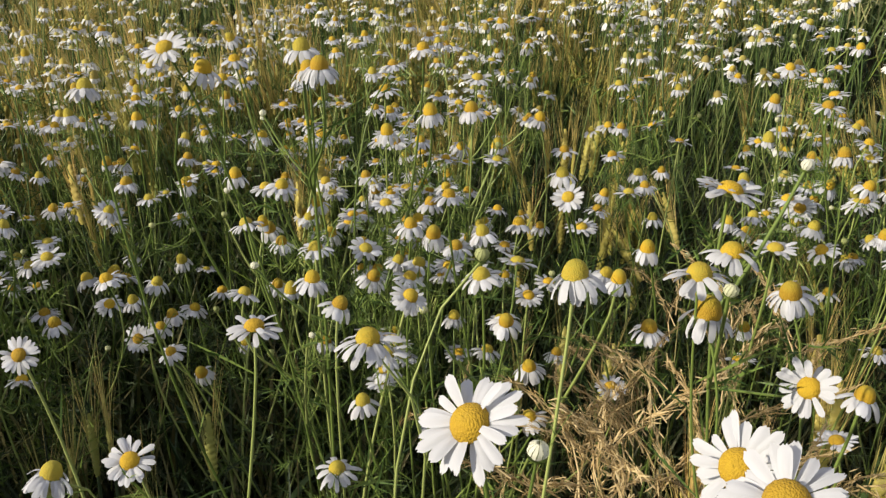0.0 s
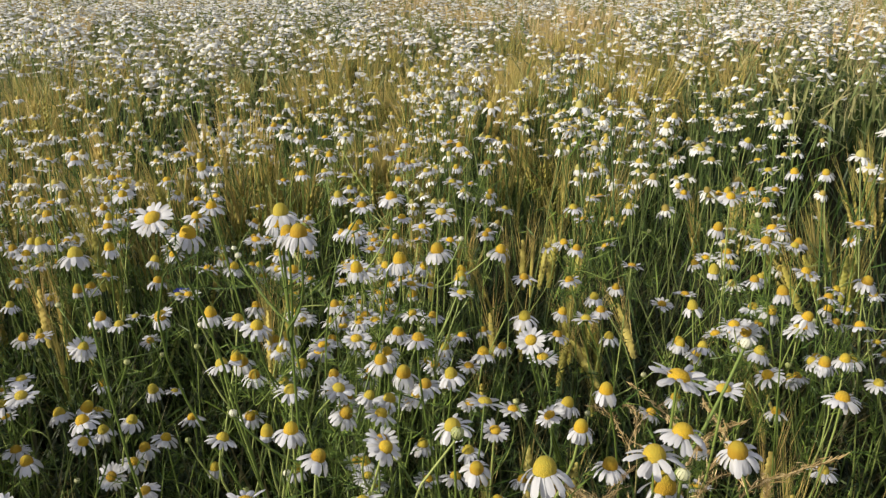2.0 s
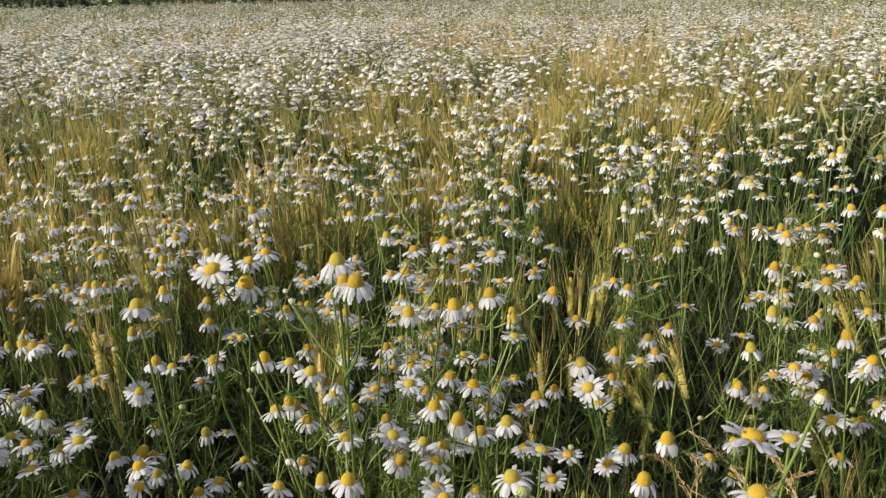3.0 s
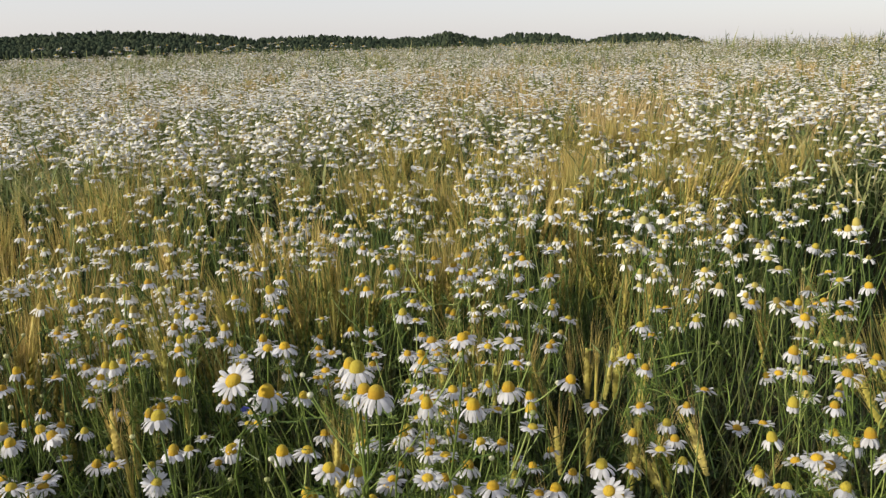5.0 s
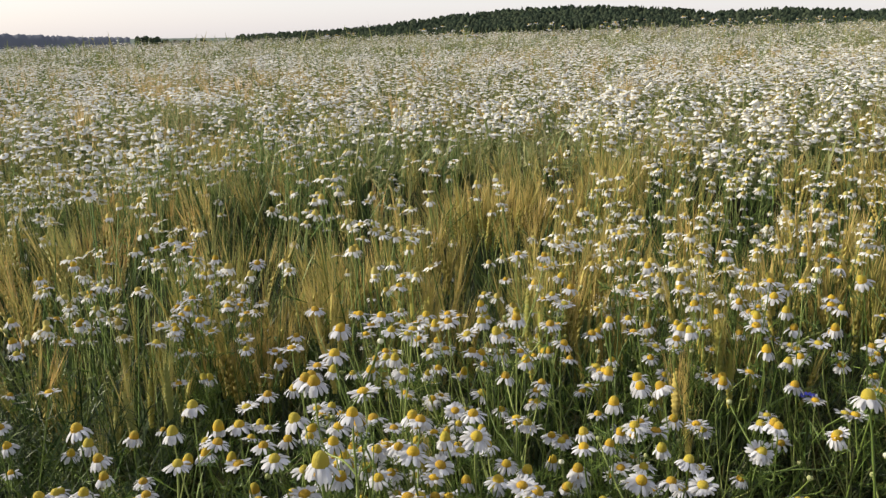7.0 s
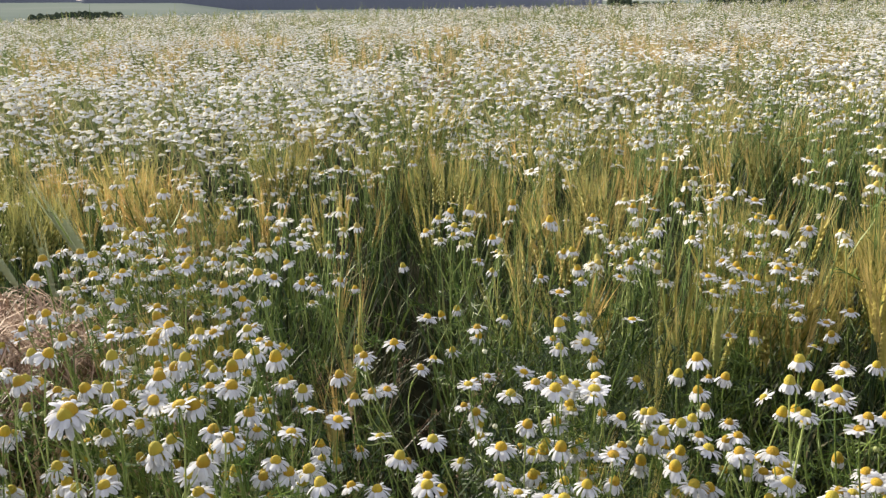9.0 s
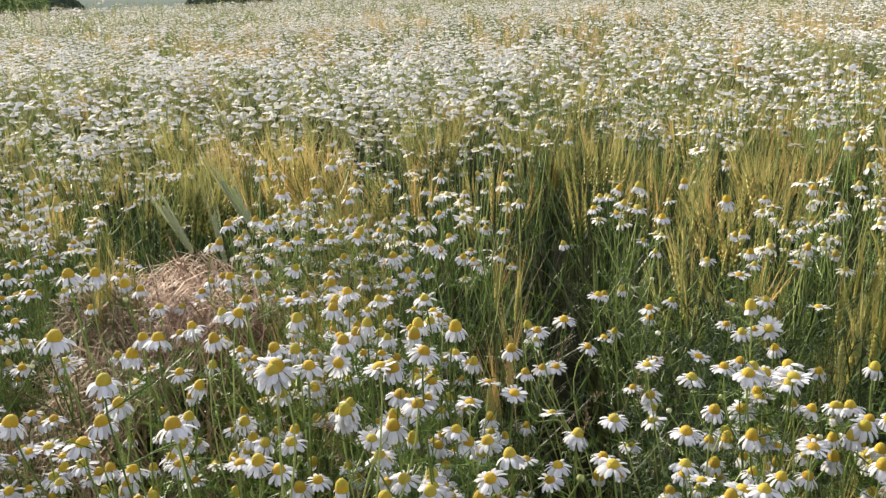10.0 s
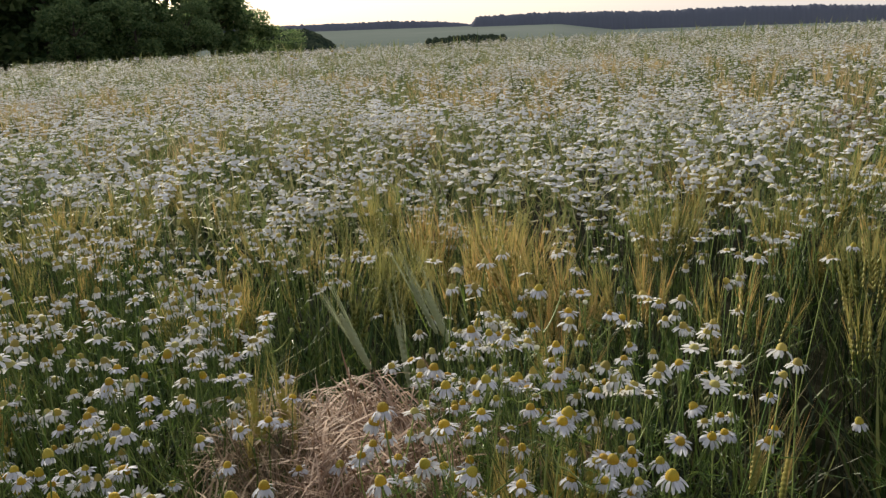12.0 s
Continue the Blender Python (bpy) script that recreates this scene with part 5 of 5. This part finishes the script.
# ---- trees, woods and hills ----
def tree(x, y, height, width, seed, clumps=1050):
    r = np.random.default_rng(seed)
    gz = float(ground_z(x, y))
    root = new("tree")
    root.matrix_world = Matrix.Translation((x, y, gz))
    tagged(root, "dark green broadleaved tree at the field's edge", "tree", "trees at the field edge")
    limbs = [tube(curve((0, 0, 0), (0.3, 0.2, height * 0.75), (0.2, -0.2, 0)), 0.022 * height, 0.006 * height, 7)]
    lobes = [(np.array([0, 0, height * 0.52]), np.array([width * 0.34, width * 0.34, height * 0.42]))]
    for _ in range(22):
        a, h = r.uniform(0, 6.28), height * r.uniform(0.05, 0.90)
        q = width * 0.42 * math.sqrt(max(0.15, 1 - ((h / height - 0.5) / 0.5) ** 2))
        c = np.array([q * math.cos(a), q * math.sin(a), h])
        lobes.append((c, np.array([width * 0.2, width * 0.2, height * r.uniform(0.09, 0.16)])))
        limbs.append(tube(curve((0, 0, h * 0.6), c, (0, 0, 0.1)), 0.008 * height, 0.002 * height, 5))
    part("trunk", mesh_of("trunk", [merged(*limbs)], [BARK]), root, "dark bark")
    leaf = shape([(0, -0.32, 0), (0.5, -0.5, 0.1), (1.0, 0, -0.08), (0.5, 0.5, 0.12), (0, 0.3, 0), (0.45, 0, 0.25)],
                 [(0, 1, 5), (1, 2, 5), (2, 3, 5), (3, 4, 5), (4, 0, 5)])
    which = r.integers(0, len(lobes), clumps * 5)
    c, s = np.array([l[0] for l in lobes])[which], np.array([l[1] for l in lobes])[which]
    d = r.normal(0, 1, (clumps * 5, 3))
    d /= np.linalg.norm(d, axis=1, keepdims=True)
    p = c + d * s * r.uniform(0.5, 1.08, (clumps * 5, 1))
    n = len(p)
    crown = spread_out(leaf, p, r.uniform(0, 6.28, n), r.uniform(0, 1.6, n), r.uniform(0, 6.28, n), r.uniform(0.26, 0.60, n) * height / 11)
    part("crown", mesh_of("crown", [crown], [CROWN], smooth=False), root, "dense leafy crown")


TREE_EYE = Vector((-0.59, -0.18, 0))
for yaw, dist, height, width in ((119, 86, 17, 11), (116.6, 94, 20, 12), (112.4, 97, 19, 12), (122.3, 83, 16, 10), (114, 84, 16, 10), (110.5, 92, 15, 9), (107, 88, 12, 9), (104.5, 95, 10.5, 8), (102.6, 100, 5.6, 7),
                                 (100.6, 112, 4.0, 7), (106.0, 78, 5.0, 5), (109, 76, 6.0, 5.5), (112.5, 74, 5.5, 5),  (125, 80, 16, 11), (131, 84, 15, 11), (137, 90, 16, 11)):
    tree(TREE_EYE.x - math.sin(radians(yaw)) * dist, TREE_EYE.y + math.cos(radians(yaw)) * dist, height, width, int(yaw * 10))


def far_crown(seed, pointed):
    """The top of a far tree, its leafy skirt reaching down; one metre is its half width."""
    r = random.Random(seed)
    rows = [(-6.0, 0.7), (-0.6, 1.0), (0.0, 0.98), (0.5, 0.8), (0.85, 0.45), (1.0, 0.08)] if not pointed else [(-6.0, 0.7), (-0.6, 0.8), (0.6, 0.55), (1.5, 0.3), (2.1, 0.04)]
    sides, v = 5, []
    for h, q in rows:
        for j in range(sides):
            a = 2 * math.pi * (j + r.uniform(-0.25, 0.25)) / sides
            k = q * r.uniform(0.75, 1.2)
            v.append((k * math.cos(a), k * math.sin(a), h + r.uniform(-0.12, 0.12)))
    return shape(v, grid_faces(len(rows), sides, True))


def woods(name, label, yaw0, yaw1, dist, base, top, count, seed, depth=60.0, pointed=0.3, material=WOODS, wide=(1.8, 3.6)):
    """A far wood; base and top give the height of its foot and of its outline along the way."""
    r = np.random.default_rng(seed)
    yaw = r.uniform(yaw0, yaw1, count)
    back = r.uniform(0, 1, count)
    d = dist + depth * back
    t = (yaw - yaw0) / (yaw1 - yaw0)
    x, y = -np.sin(np.radians(yaw)) * d, np.cos(np.radians(yaw)) * d
    zb = np.interp(t, *base) * np.ones(count)
    zt = np.interp(t, *top) * d / dist
    zt = zb + (zt - zb) * (0.62 + 0.38 * back) * r.uniform(0.96, 1.0, count)
    parts = []
    kind = r.uniform(0, 1, count) < pointed
    var = r.integers(0, 3, count)
    for pt in (False, True):
        for k in range(3):
            m = (kind == pt) & (var == k)
            if not m.any():
                continue
            w = r.uniform(*wide, m.sum())
            at = np.stack([x[m], y[m], zt[m] - w * (2.1 if pt else 1.0)], -1)
            parts.append(spread_out(far_crown(500 + k + 10 * pt, pt), at, r.uniform(0, 6.28, m.sum()), np.zeros(m.sum()), np.zeros(m.sum()), w))
    tagged(new(name, mesh_of(name, parts, [material])), label, "woods", kind="stuff")


def outline(pairs, dist):
    return [float(p[1]) * 0 + 1 + dist * math.tan(radians(p[1])) for p in pairs]


LINE = [(-11.3, 0.50), (-10.5, 0.85), (-8, 1.25), (-5.5, 1.15), (-3.6, 0.80), (-2, 1.22), (1, 1.38), (2.8, 1.0), (4.5, 1.25), (5.5, 1.55), (6.6, 1.25), (9, 1.1),
        (14, 1.38), (18, 1.2), (21, 1.5), (25, 1.75), (30, 1.65), (33.5, 1.35), (37, 0.95), (39, 0.62), (43, 0.36), (48.5, 0.08)]
span = lambda yaw: (yaw - LINE[0][0]) / (LINE[-1][0] - LINE[0][0])
woods("far_woods", "dark green mixed woods along the horizon", LINE[0][0], LINE[-1][0], 400, ([0, 1], [-9, -9]),
      ([span(p[0]) for p in LINE], outline(LINE, 400)), 6500, 91, 70, 0.35, WOODS, (0.8, 1.8))
woods("hedge", "dark bushes on the far side of the field", 50.5, 54.6, 380, ([0, 1], [-9, -9]), ([0, 0.2, 0.6, 0.8, 1], [0.2, -0.4, 0.2, 2.2, 1.6]), 90, 92, 10, 0.0, WOODS, (0.8, 1.6))
woods("hedge", "dark hedge of bushes in the valley", 85.6, 90.6, 320, ([0, 1], [-9, -9]), ([0, 0.3, 0.6, 1], [-2.6, -2.2, -2.2, -3.2]), 160, 93, 10, 0.0, WOODS, (0.8, 1.6))
woods("valley_woods", "dark copse beyond the field's trees", 97.2, 102.5, 190, ([0, 1], [-8, -8]), ([0, 0.15, 0.5, 1], [-1.0, 1.1, 1.6, 2.0]), 260, 94, 30, 0.0)


def ridge(name, label, rows, dist, low, seed, material):
    """A long far hill: rows of heading and height in degrees."""
    r = np.random.default_rng(seed)
    yaw = np.arange(rows[0][0], rows[-1][0], 0.10)
    el = np.interp(yaw, [p[0] for p in rows], [p[1] for p in rows])
    top = 1 + dist * np.tan(np.radians(el)) + r.normal(0, 0.5, len(yaw))
    v = []
    for d, q in ((0, 0.0), (6, 0.75), (14, 1.0), (120, 1.05), (300, 0.2)):
        h = low + (top - low) * q + r.normal(0, 0.4, len(yaw)) * (q > 0)
        v.append(np.stack([-np.sin(np.radians(yaw)) * (dist + d), np.cos(np.radians(yaw)) * (dist + d), h], -1))
    s = shape(np.concatenate(v), grid_faces(5, len(yaw)))
    tagged(new(name, mesh_of(name, [s], [material])), label, "hill", kind="structure")


def slope(name, label, yaw0, yaw1, rows, material):
    """A far hillside: rows of distance and height."""
    yaw = np.linspace(yaw0, yaw1, 60)
    ease = np.clip(np.minimum(yaw - yaw0, yaw1 - yaw) / 5, 0, 1)
    v = [np.stack([-np.sin(np.radians(yaw)) * d, np.cos(np.radians(yaw)) * d, -12 + (h + 12) * ease], -1) for d, h in rows]
    s = shape(np.concatenate(v), grid_faces(len(rows), 60))
    tagged(new(name, mesh_of(name, [s], [material])), label, "hill", kind="structure")


slope("hillside", "pale green farmland rising on the valley's far side", 77, 118, [(330, -10), (450, -7.0), (650, -4.0), (900, -1.6), (1300, -1.0)], HAZY_HILL_FIELD)
ridge("ridge", "wooded ridge beyond the valley, haze put into its blue-grey colour", [(55, -0.1), (58, 0.0), (62, 0.22), (66, 0.42), (70, 0.52), (76, 0.42), (80, 0.55), (84, 0.56), (87.4, 0.48), (87.8, -0.2)], 900, -14, 95, HAZY_HILL_WOODS)
ridge("ridge", "wooded ridge beyond the valley, haze put into its blue-grey colour", [(87.0, -0.1), (88.3, 0.08), (90, 0.25), (93, 0.38), (97, 0.33), (104, 0.3), (120, 0.4), (140, 0.2)], 1150, -14, 96, HAZY_HILL_WOODS)
